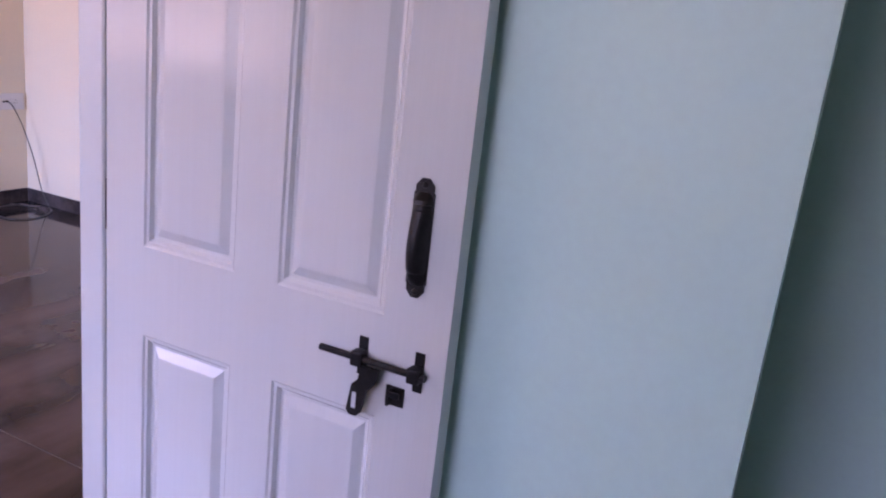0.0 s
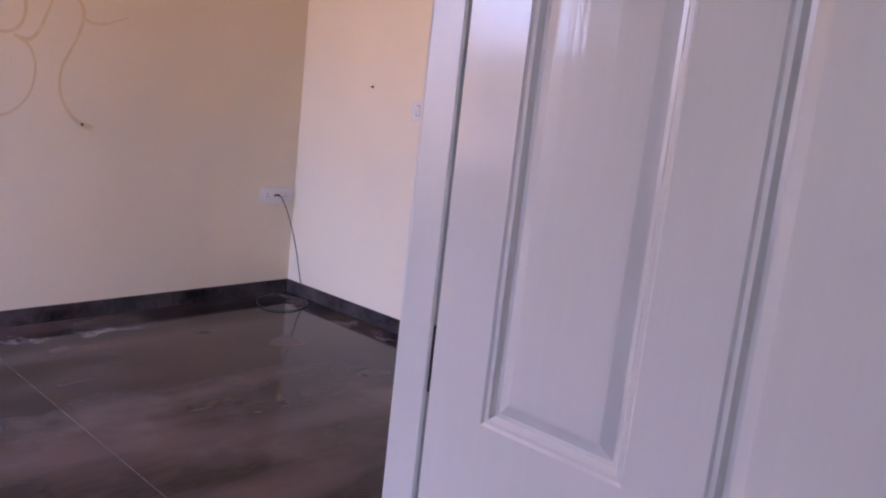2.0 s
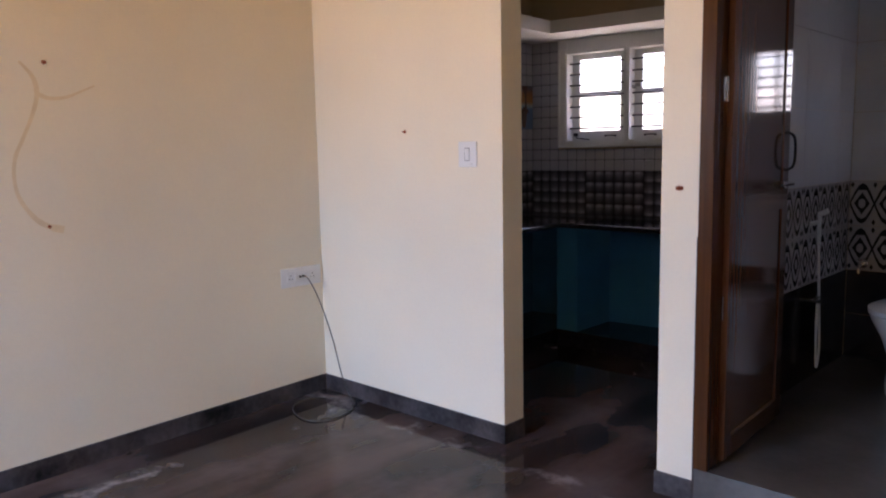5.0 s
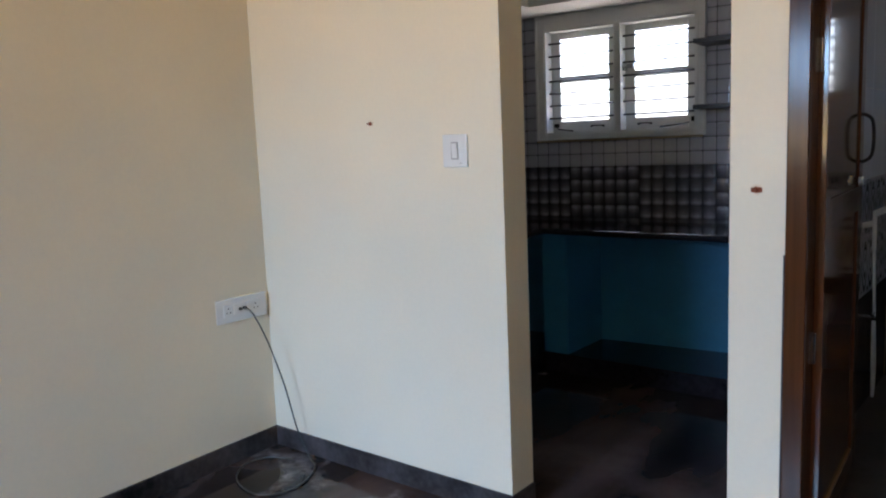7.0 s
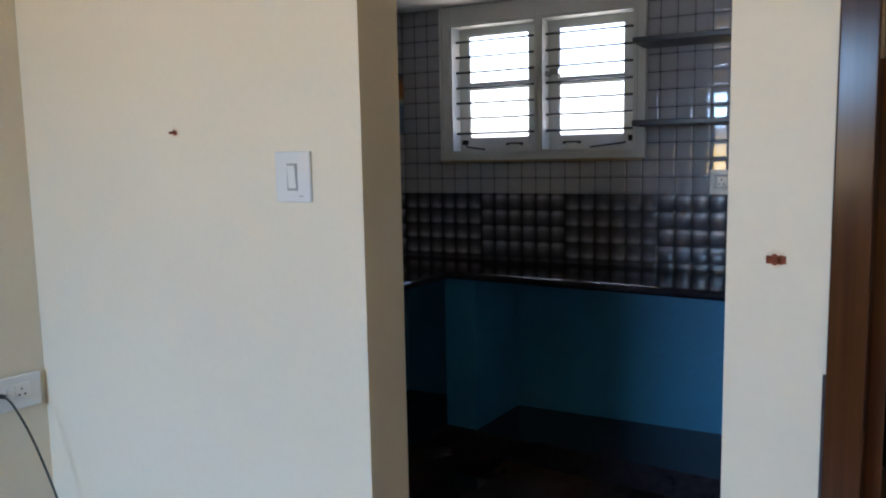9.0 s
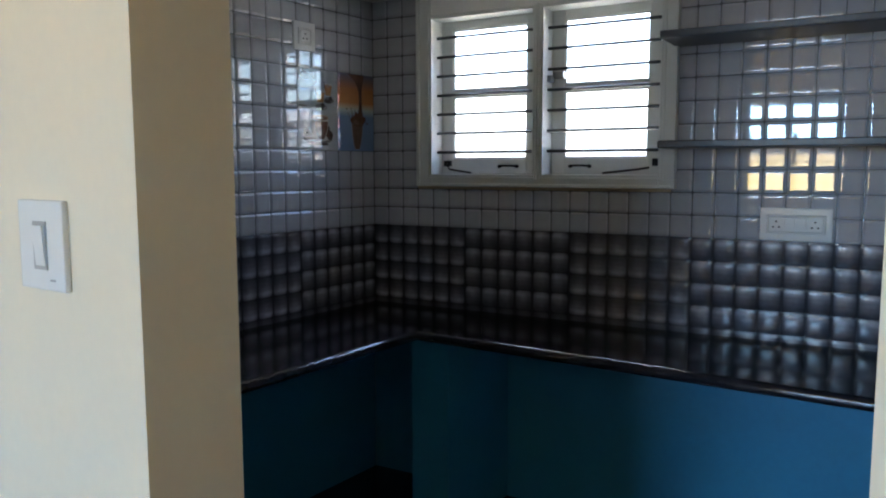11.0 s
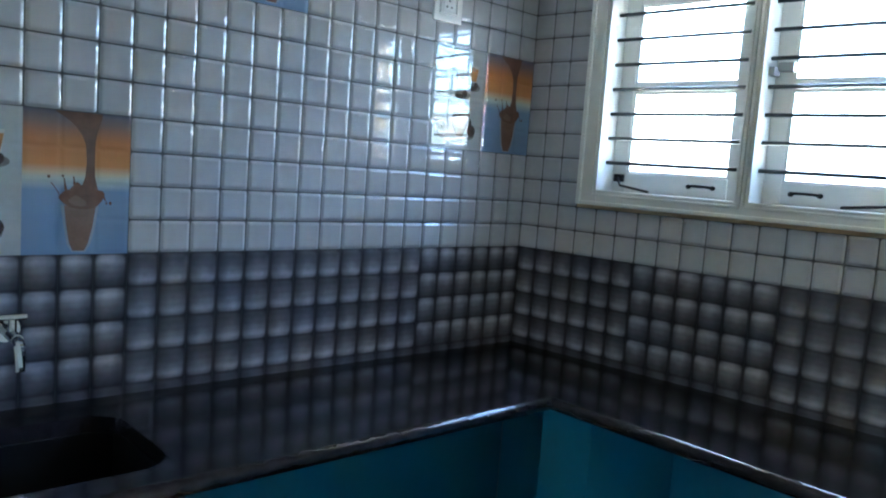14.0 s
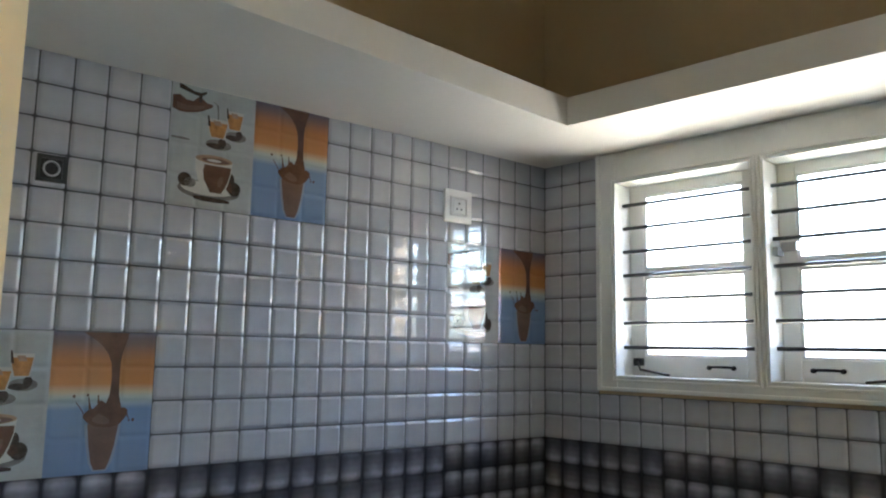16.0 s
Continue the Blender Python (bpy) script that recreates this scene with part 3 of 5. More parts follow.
kw = base("window_1", (0, 0, 0), "white painted kitchen window with two shutters and iron bars", "window", kind="structure")
kw.rotation_euler.z = NORTH
WL, WR, WB, WT = 0.233, 1.273, 1.352, 2.112
LIGHTS = ((0.303, 0.742), (0.784, 1.215))
STILE = (0.049, 0.060)
Z1, Z2 = 1.400, 2.010
F0, F1 = -0.024, 0.10
bm = bmesh.new()
box(bm, WL, F0, WB, 0.303, F1, WT, 0.004)
box(bm, 1.215, F0, WB, WR, F1, WT, 0.004)
box(bm, 0.303, F0, WB, 1.215, F1, Z1, 0.004)
box(bm, 0.303, F0, Z2, 1.215, F1, WT, 0.004)
box(bm, 0.742, F0, Z1, 0.784, F1, Z2, 0.004)
# two raised beads round each light and a lip along the outer edge
for a, b in LIGHTS:
    for near, wide, proud in ((0.0, 0.007, 0.004), (0.011, 0.008, 0.007)):
        far = near + wide
        box(bm, a - far, F0 - proud, Z1 - far, a - near, F0 + 0.004, Z2 + far, 0.0018)
        box(bm, b + near, F0 - proud, Z1 - far, b + far, F0 + 0.004, Z2 + far, 0.0018)
        box(bm, a - near, F0 - proud, Z2 + near, b + near, F0 + 0.004, Z2 + far, 0.0018)
        box(bm, a - near, F0 - proud, Z1 - far, b + near, F0 + 0.004, Z1 - near, 0.0018)
box(bm, WL, F0 - 0.008, WB, WL + 0.014, F0 + 0.004, WT, 0.003)
box(bm, WR - 0.012, F0 - 0.008, WB, WR, F0 + 0.004, WT, 0.003)
box(bm, WL + 0.014, F0 - 0.008, WB, WR - 0.012, F0 + 0.004, WB + 0.012, 0.003)
part("window_frame", bm, WINDOW_PAINT, kw, "white enamelled timber frame")
for a, b in LIGHTS:
    s0, s1 = 0.062, 0.092
    sh = part("shutter", boxes((a, s0, Z1, a + STILE[0], s1, Z2), (b - STILE[1], s0, Z1, b, s1, Z2), (a + STILE[0], s0, Z1, b - STILE[1], s1, 1.460), (a + STILE[0], s0, 1.976, b - STILE[1], s1, Z2),
                               (a + STILE[0], s0, 1.711, b - STILE[1], s1, 1.737), bevel=0.003), WINDOW_PAINT, kw, "white painted casement shutter")
    bm = bmesh.new()
    for z0, z1 in ((1.460, 1.711), (1.737, 1.976)):
        box(bm, a + STILE[0], s0 + 0.004, z0, a + STILE[0] + 0.007, s0 + 0.013, z1, 0.0015)
        box(bm, b - STILE[1] - 0.007, s0 + 0.004, z0, b - STILE[1], s0 + 0.013, z1, 0.0015)
        box(bm, a + STILE[0] + 0.007, s0 + 0.004, z0, b - STILE[1] - 0.007, s0 + 0.013, z0 + 0.007, 0.0015)
        box(bm, a + STILE[0] + 0.007, s0 + 0.004, z1 - 0.007, b - STILE[1] - 0.007, s0 + 0.013, z1, 0.0015)
    part("glazing_bead", bm, WINDOW_PAINT, sh)
    part("pane", boxes((a + STILE[0] - 0.002, 0.075, 1.458, b - STILE[1] + 0.002, 0.079, 1.713)), GLASS, sh).visible_shadow = False
    part("pane", boxes((a + STILE[0] - 0.002, 0.075, 1.735, b - STILE[1] + 0.002, 0.079, 1.978)), GLASS, sh).visible_shadow = False
    arm_handle(sh, (a + b) / 2 + (0.08 if a < 0.5 else -0.10), 0.060, 1.431)
    bm = bmesh.new()
    if a < 0.5:
        tube(bm, [(a + 0.03, 0.045, 1.443), (a + 0.05, 0.03, 1.420), (a + 0.16, 0.01, 1.406)], 0.004)
        box(bm, a + 0.015, 0.045, 1.431, a + 0.045, 0.062, 1.455, 0.002)
    else:
        tube(bm, [(b - 0.05, 0.045, 1.426), (b - 0.08, 0.03, 1.420), (b - 0.21, 0.01, 1.406)], 0.004)
        box(bm, b - 0.04, 0.045, 1.431, b - 0.02, 0.062, 1.458, 0.002)
    part("stay", bm, IRON, sh, "black casement stay")
    if a > 0.5:
        bm = boxes((a + 0.014, 0.035, 1.758, a + 0.056, 0.062, 1.782), (a, 0.01, 1.744, a + 0.016, 0.05, 1.768), bevel=0.002)
        part("catch", bm, PLASTIC_GREY, sh, "worn metal catch")
    for k in range(7):
        z = 1.488 + k * 0.0758
        part("bar", rod(bmesh.new(), (a, 0.022, z), (b, 0.022, z), 0.0057, 8), GUN, kw, smooth=True)

vw = base("window_2", (0, 0, 0), "white painted bathroom ventilator window with bars", "window", kind="structure")
VX0, VX1, VZ0, VZ1 = 2.52, 2.84, 1.50, 1.92
part("window_frame", boxes((VX0, -0.01, VZ0, VX0 + 0.04, 0.08, VZ1), (VX1 - 0.04, -0.01, VZ0, VX1, 0.08, VZ1), (VX0 + 0.04, -0.01, VZ0, VX1 - 0.04, 0.08, VZ0 + 0.04), (VX0 + 0.04, -0.01, VZ1 - 0.04, VX1 - 0.04, 0.08, VZ1),
                           (2.668, 0.0, VZ0 + 0.04, 2.692, 0.07, VZ1 - 0.04)), WINDOW_PAINT, vw)
for k in range(6):
    z = VZ0 + 0.065 + 0.058 * k
    part("bar", rod(bmesh.new(), (VX0 + 0.04, 0.02, z), (VX1 - 0.04, 0.02, z), 0.006, 8), GUN, vw, smooth=True)


def room_window(name, x0, x1, z0, z1, y, label):
    w = base(name, (0, 0, 0), label, "window", kind="structure")
    bm = boxes((x0, y, z0, x0 + 0.06, y + 0.1, z1), (x1 - 0.06, y, z0, x1, y + 0.1, z1), (x0 + 0.06, y, z0, x1 - 0.06, y + 0.1, z0 + 0.06), (x0 + 0.06, y, z1 - 0.06, x1 - 0.06, y + 0.1, z1))
    for f in (1 / 3, 2 / 3):
        c = x0 + (x1 - x0) * f
        box(bm, c - 0.03, y, z0 + 0.06, c + 0.03, y + 0.1, z1 - 0.06)
    part("window_frame", bm, WINDOW_PAINT, w)
    n = 9
    for k in range(n):
        z = z0 + 0.06 + (k + 0.5) * (z1 - z0 - 0.12) / n
        part("bar", rod(bmesh.new(), (x0 + 0.06, y + 0.07, z), (x1 - 0.06, y + 0.07, z), 0.007, 8), GUN, w, smooth=True)


room_window("window_3", 0.5, 2.0, 1.0, 2.2, YS - 0.1, "white painted living room window with iron bars")
room_window("window_4", 3.75, 4.75, 1.0, 2.2, YS - 0.1, "unseen white bedroom window with iron bars, assumed for daylight")

# ---------------------------------------------------------------- the white door
YD = -4.432
df = base("door_frame", (0, 0, 0), "white gloss painted timber door frame", "door frame", kind="structure")
bm = bmesh.new()
prof = [(3.555, YD + 0.006), (3.558, YD + 0.002), (3.564, YD), (3.622, YD), (3.626, YD + 0.003), (3.626, YD + 0.018), (3.66, YD + 0.018), (3.66, YD + 0.07), (3.515, YD + 0.07), (3.515, YD + 0.055), (3.555, YD + 0.05)]
prism(bm, prof, "z", 0.0, 2.06)
part("jamb", bm, FRAME_WHITE, df)
bm = bmesh.new()
prism(bm, [(x, 2 * -4.811 - y) for x, y in prof], "z", 0.0, 2.06)
part("jamb", bm, FRAME_WHITE, df)
part("head", boxes((3.515, -5.26, 2.06, 3.66, -4.362, 2.12)), FRAME_WHITE, df)


def panel_face(bm, x0, z0, x1, z1, y, rings):
    """A moulded panel: rings of inset and depth from the door's face, which looks to -y."""
    prev = None
    for inset, depth in rings:
        ring = [bm.verts.new(p) for p in ((x0 + inset, y + depth, z0 + inset), (x1 - inset, y + depth, z0 + inset), (x1 - inset, y + depth, z1 - inset), (x0 + inset, y + depth, z1 - inset))]
        if prev:
            for k in range(4):
                bm.faces.new((prev[k], prev[(k + 1) % 4], ring[(k + 1) % 4], ring[k]))
        prev = ring
    bm.faces.new(prev)


door = base("door_1", (3.635, YD, 0.0), "open white moulded panel door with black fittings", "door", kind="structure")
W = 0.756
xs = [0.0, 0.100, 0.322, 0.419, 0.636, W]
zs = [0.012, 0.19, 0.727, 0.907, 1.60, 1.70, 2.085, 2.045]
bm = bmesh.new()
T = 0.035
for i in range(5):
    for j in range(7):
        if i in (1, 3) and j in (1, 3, 5):
            continue
        vs = [bm.verts.new(p) for p in ((xs[i], 0, zs[j]), (xs[i + 1], 0, zs[j]), (xs[i + 1], 0, zs[j + 1]), (xs[i], 0, zs[j + 1]))]
        bm.faces.new(vs)
bmesh.ops.remove_doubles(bm, verts=bm.verts, dist=1e-5)
# edges and back of the leaf
o = [bm.verts.new(p) for p in ((0, 0.003, zs[0]), (W, 0.003, zs[0]), (W, 0.003, zs[-1]), (0, 0.003, zs[-1]))]
q = [bm.verts.new((v.co.x, T, v.co.z)) for v in o]
p0 = [bm.verts.new((v.co.x, 0, v.co.z)) for v in o]
for k in range(4):
    bm.faces.new((p0[k], p0[(k + 1) % 4], q[(k + 1) % 4], q[k]))
bm.faces.new(q)
bm.verts.remove(o[0]), bm.verts.remove(o[1]), bm.verts.remove(o[2]), bm.verts.remove(o[3])
part("leaf", bm, DOOR_WHITE, door)
RINGS = [(0.0, 0.0), (0.004, 0.003), (0.010, 0.0035), (0.016, 0.0105), (0.022, 0.0115), (0.040, 0.0035), (0.044, 0.003)]
for i in (1, 3):
    for j in (1, 3, 5):
        bm = bmesh.new()
        panel_face(bm, xs[i], zs[j], xs[i + 1], zs[j + 1], 0.0, RINGS)
        part("panel", bm, DOOR_WHITE, door, "raised moulded door panel")
for z in (0.25, 0.97, 1.8):
    part("hinge", boxes((-0.006, 0.001, z - 0.05, 0.001, 0.012, z + 0.05)), IRON if z > 0.5 else CHROME, door, "steel butt hinge")

# pull plate, tower bolt and staple on the door
hx, hz = 0.688, 1.046
bm = bmesh.new()
tip = [(-0.0175, 0.066), (-0.0175, 0.072), (-0.0155, 0.074), (-0.0155, 0.084), (-0.006, 0.095)]
half = tip + [(-x, z) for x, z in tip[::-1]]
prism(bm, [(hx + x, hz + z) for x, z in half] + [(hx - x, hz - z) for x, z in half], "y", -0.004, 0.0)
plate = part("pull_plate", bm, IRON, door, "black iron pull plate")
bm = bmesh.new()
rings = []
for z, w, d in ((0.074, 0.010, 0.003), (0.068, 0.0150, 0.010), (0.063, 0.0165, 0.016), (0.057, 0.0165, 0.017), (0.055, 0.0145, 0.014), (0.048, 0.0145, 0.015), (0.046, 0.0160, 0.018), (0.040, 0.0160, 0.019), (0.020, 0.0165, 0.024), (0.000, 0.0168, 0.028), (-0.020, 0.0168, 0.029),
                (-0.044, 0.0165, 0.024), (-0.050, 0.0160, 0.021), (-0.053, 0.0145, 0.017), (-0.058, 0.0150, 0.017), (-0.066, 0.0155, 0.012), (-0.074, 0.010, 0.003)):
    rings.append([bm.verts.new((hx + w * math.cos(math.pi * k / 8), -0.003 - d * math.sin(math.pi * k / 8), hz + z)) for k in range(9)])
for r0, r1 in zip(rings, rings[1:]):
    for k in range(8):
        bm.faces.new((r0[k], r0[k + 1], r1[k + 1], r1[k]))
bm.faces.new(rings[0])
bm.faces.new(rings[-1][::-1])
bmesh.ops.recalc_face_normals(bm, faces=bm.faces)
part("grip", bm, IRON, plate, "black iron grip", True)
bm = bmesh.new()
for dz in (0.085, -0.085):
    bmesh.ops.create_uvsphere(bm, u_segments=8, v_segments=6, radius=0.005, matrix=Matrix.Translation((hx, -0.004, hz + dz)))
part("screw", bm, IRON, plate, "", True)

bz = 0.828
bx0 = -0.036
bolt = part("slide_bolt", rod(bmesh.new(), (0.565 + bx0, -0.016, bz), (0.766 + bx0, -0.016, bz), 0.0058, 10), IRON, door, "black iron slide bolt", True)
for bx in (0.640 + bx0, 0.746 + bx0):
    bm = bmesh.new()
    box(bm, bx - 0.0085, -0.003, bz - 0.034, bx + 0.0085, 0.0, bz + 0.034, 0.001)
    box(bm, bx - 0.011, -0.025, bz - 0.013, bx + 0.011, -0.003, bz + 0.013, 0.004)
    part("bracket", bm, IRON, bolt)
bm = bmesh.new()
hasp = [(0.650, bz - 0.008), (0.684, bz - 0.008), (0.680, bz - 0.034), (0.664, bz - 0.052), (0.656, bz - 0.092), (0.648, bz - 0.100), (0.634, bz - 0.100), (0.628, bz - 0.092), (0.635, bz - 0.045), (0.646, bz - 0.034)]
prism(bm, [(x + bx0, z) for x, z in hasp], "y", -0.022, -0.017)
part("hasp", bm, IRON, bolt, "black hasp with a slot")
part("slot", boxes((0.638 + bx0, -0.0228, bz - 0.086, 0.646 + bx0, -0.0222, bz - 0.058)), DOOR_WHITE, bolt)
bm = bmesh.new()
box(bm, 0.690 + bx0, -0.003, bz - 0.070, 0.724 + bx0, 0.0, bz - 0.036, 0.001)
box(bm, 0.699 + bx0, -0.018, bz - 0.066, 0.704 + bx0, -0.003, bz - 0.040, 0.001)
box(bm, 0.704 + bx0, -0.018, bz - 0.050, 0.722 + bx0, -0.013, bz - 0.040, 0.001)
part("staple", bm, IRON, door, "black iron staple plate")

# ---------------------------------------------------------------- living room wall things
sock = base("wall_socket", (west(-2.191), -2.191, 0.677), "white modular socket plate with a black cable plugged in", "socket")
bm = bmesh.new()
box(bm, 0.0, -0.134, -0.053, 0.009, 0.134, 0.053, 0.003)
part("plate", bm, PLASTIC, sock)
part("insert", boxes((0.009, -0.095, -0.027, 0.0115, 0.095, 0.027), bevel=0.001), PLASTIC, sock)
for c in (-0.072, 0.072):
    m3 = part("module", boxes((0.0115, c - 0.021, -0.024, 0.0128, c + 0.021, 0.024), bevel=0.0005), PLASTIC, sock)
    bm = bmesh.new()
    for dy, dz in ((-0.009, -0.008), (0.009, -0.008), (0.0, 0.010)):
        rod(bm, (0.0125, c + dy, dz), (0.0135, c + dy, dz), 0.0034, 8)
    part("pin_hole", bm, DARK_HOLE, m3)
for c in (-0.036, 0.036):
    part("rocker", boxes((0.0115, c - 0.010, -0.02, 0.0155, c + 0.010, 0.02), bevel=0.002), PLASTIC, sock)
bm = bmesh.new()
rod(bm, (0.0115, -0.012, 0.0), (0.020, -0.012, 0.0), 0.007, 10)
rod(bm, (0.0115, 0.008, 0.002), (0.026, 0.010, 0.002), 0.007, 10)
part("plug", bm, DARK_HOLE, sock, "small black cable plugs")

bm = bmesh.new()
run = smooth_line([(XW + 0.03, -2.181, 0.679), (0.10, -2.172, 0.655), (0.15, -2.145, 0.54), (0.21, -2.115, 0.34), (0.265, -2.10, 0.13), (0.325, -2.09, 0.012), (0.39, -2.12, 0.005), (0.465, -2.22, 0.005),
                   (0.49, -2.35, 0.005), (0.42, -2.44, 0.005), (0.30, -2.435, 0.005), (0.19, -2.38, 0.005), (0.12, -2.28, 0.005), (0.14, -2.185, 0.005), (0.25, -2.13, 0.006)], 8)
tube(bm, run, 0.0035, 8)
thing("power_cable", bm, CABLE, "thin black cable hanging from the socket, coiled on floor", "cable", smooth=True)

sw = base("light_switch", (1.157, YN, 1.331), "white square one-gang light switch plate", "switch")
part("plate", boxes((-0.054, -0.009, -0.058, 0.054, 0.0, 0.058), bevel=0.003), PLASTIC, sw)
part("rim", boxes((-0.0155, -0.0105, -0.031, 0.0155, -0.009, 0.031)), PLASTIC_GREY, sw)
bm = bmesh.new()
prism(bm, [(-0.0105, -0.026), (-0.014, 0.026), (-0.0095, 0.026), (-0.0095, -0.026)], "x", -0.0115, 0.0115)
part("rocker", bm, PLASTIC, sw)
part("mark", boxes((0.020, -0.0096, -0.045, 0.032, -0.009, -0.0425)), PLASTIC_GREY, sw)


def nail(x, y, z, along, label, r=0.004, halo=0.0):
    """A rusty nail in a wall that faces along -y or +x."""
    ob = base("nail", (x, y, z), label, "nail", "nails in the walls")
    d = Vector((0, -1, 0)) if along == "y" else Vector((1, 0, 0))
    bm = bmesh.new()
    rod(bm, (0, 0, 0), d * 0.018, r, 8, r * 0.8)
    part("shank", bm, RUST, ob)
    rng = random.Random(int(1000 * (z + abs(x))))
    bm = bmesh.new()
    n = 14
    def blot(s, lift):
        vs = []
        for k in range(n):
            a = 2 * math.pi * k / n
            rr = s * (0.7 + 0.5 * rng.random())
            u, v = rr * math.cos(a), rr * 0.8 * math.sin(a)
            vs.append(bm.verts.new((u, -lift, v) if along == "y" else (lift, u, v)))
        bm.faces.new(vs)
    blot(r * 2.0 + 0.002, 0.0008)
    part("rust_ring", bm, RUST, ob)
    if halo:
        bm = bmesh.new()
        blot(halo, 0.0004)
        part("stain", bm, RUST_HALO, ob)
    return ob


nail(0.742, YN, 1.445, "y", "rusty nail with a faint stain in the wall", 0.004, 0.016)
ob = nail(2.195, YN, 1.197, "y", "large rust blotch where a nail sat", 0.005, 0.017)
part("blotch", boxes((-0.016, -0.0016, -0.007, 0.014, -0.0002, 0.006), bevel=0.0006), RUST, ob)
for y, z in ((-4.049, 1.719), (-3.955, 1.477), (-3.505, 1.067), (-3.470, 1.740)):
    nail(west(y), y, z, "x", "small rusty nail in the cream wall", 0.005, 0.0)


def stroke(parent, pts, widths, mat, lift):
    """A flat brushed trace on the west wall; points are y, z."""
    line = smooth_line([(0, y, z) for y, z in pts], 8)
    n = len(line)
    bm = bmesh.new()
    pairs = []
    for i, p in enumerate(line):
        d = (line[min(i + 1, n - 1)] - line[max(0, i - 1)]).normalized()
        s = Vector((0, -d.z, d.y))
        f = i / (n - 1) * (len(widths) - 1)
        a = min(int(f), len(widths) - 2)
        w = widths[a] + (widths[a + 1] - widths[a]) * (f - a)
        w *= 0.9 + 0.2 * noise.noise(p * 20)
        pairs.append((bm.verts.new((west(p.y + s.y * w) + lift, p.y + s.y * w, p.z + s.z * w)), bm.verts.new((west(p.y - s.y * w) + lift, p.y - s.y * w, p.z - s.z * w))))
    for (a, b), (c, e) in zip(pairs, pairs[1:]):
        bm.faces.new((a, b, e, c))
    return part("trace", bm, mat, parent)


om = base("glue_trace_sign", (0, 0, 0), "faint tan curved glue traces of a removed wall sign", "wall stain")
stroke(om, [(-4.043, 1.721), (-3.998, 1.764), (-3.921, 1.780), (-3.851, 1.749), (-3.803, 1.673), (-3.793, 1.607), (-3.812, 1.543), (-3.858, 1.498), (-3.955, 1.482), (-4.027, 1.462)], [0.012, 0.013, 0.010, 0.010, 0.010, 0.009, 0.012], STAIN, 0.0008)
stroke(om, [(-4.070, 1.744), (-4.052, 1.730), (-4.023, 1.738), (-3.985, 1.764)], [0.03, 0.035, 0.025, 0.004], STAIN_DARK, 0.0012)
stroke(om, [(-4.074, 1.759), (-4.064, 1.711), (-4.057, 1.669)], [0.008, 0.016, 0.006], STAIN_DARK, 0.0010)
stroke(om, [(-3.848, 1.484), (-3.781, 1.445), (-3.747, 1.370), (-3.747, 1.288), (-3.773, 1.199), (-3.836, 1.122), (-3.924, 1.080), (-3.995, 1.090), (-4.051, 1.140), (-4.095, 1.211), (-4.135, 1.302)], [0.010, 0.008, 0.006, 0.006, 0.008, 0.010, 0.008, 0.005], STAIN, 0.0009)
stroke(om, [(-3.824, 1.472), (-3.775, 1.470), (-3.732, 1.513), (-3.694, 1.603), (-3.665, 1.682), (-3.653, 1.733)], [0.012, 0.010, 0.008, 0.005], STAIN, 0.0010)
stroke(om, [(-3.568, 1.738), (-3.520, 1.681), (-3.508, 1.614), (-3.530, 1.533), (-3.579, 1.425), (-3.610, 1.360), (-3.623, 1.280), (-3.609, 1.190), (-3.557, 1.107), (-3.504, 1.068), (-3.443, 1.048)], [0.006, 0.012, 0.009, 0.008, 0.009, 0.009, 0.013, 0.018], STAIN, 0.0008)
stroke(om, [(-3.508, 1.614), (-3.463, 1.596), (-3.393, 1.602), (-3.327, 1.629), (-3.266, 1.656)], [0.010, 0.009, 0.006, 0.003], STAIN, 0.0011)

# ---------------------------------------------------------------- bathroom
bf = base("door_2", (0, 0, 0), "glossy dark brown bathroom door standing open", "door", kind="structure")
fr = bmesh.new()
box(fr, 2.2725, YN - 0.010, SILL + 0.001, 2.327, YK + 0.01, 2.25, 0.003)
part("jamb", fr, BROWN_FRAME, bf, "glossy brown door frame")
fr = bmesh.new()
box(fr, 3.005, YN - 0.010, SILL + 0.001, 3.06, YK + 0.01, 2.25, 0.003)
part("jamb", fr, BROWN_FRAME, bf, "glossy brown door frame")
part("head", boxes((2.327, YN - 0.010, 2.18, 3.005, YK + 0.01, 2.25)), BROWN_FRAME, bf, "glossy brown door frame")
part("packing", boxes((2.268, YN - 0.006, 0.0, 2.2725, YN - 0.0005, 1.02)), SKIRT, bf, "rough dark cement joint beside the frame")

LEAF = Matrix.Translation((2.350, -1.945, 0)) @ Matrix.Rotation(radians(3.2), 4, "Z")
lw = 0.672


def leaf_bm(*rows, bevel=0.002):
    """Boxes in the leaf's own axes: along, thick, up."""
    bm = bmesh.new()
    for a0, t0, z0, a1, t1, z1 in rows:
        box(bm, t0, a0, z0, t1, a1, z1, bevel)
    bm.transform(LEAF)
    return bm


part("leaf", leaf_bm((0, -0.030, SILL + 0.02, 0.075, 0, 2.13), (lw - 0.075, -0.030, SILL + 0.02, lw, 0, 2.13), (0.075, -0.030, SILL + 0.02, lw - 0.075, 0, SILL + 0.10), (0.075, -0.030, 2.05, lw - 0.075, 0, 2.13), (0.075, -0.030, 1.08, lw - 0.075, 0, 1.16)), BROWN_DOOR, bf, "glossy dark brown door leaf")
part("panel", leaf_bm((0.075, -0.024, SILL + 0.10, lw - 0.075, -0.006, 1.08), bevel=0), BROWN_DOOR, bf)
part("panel", leaf_bm((0.075, -0.024, 1.16, lw - 0.075, -0.006, 2.05), bevel=0), BROWN_DOOR, bf)
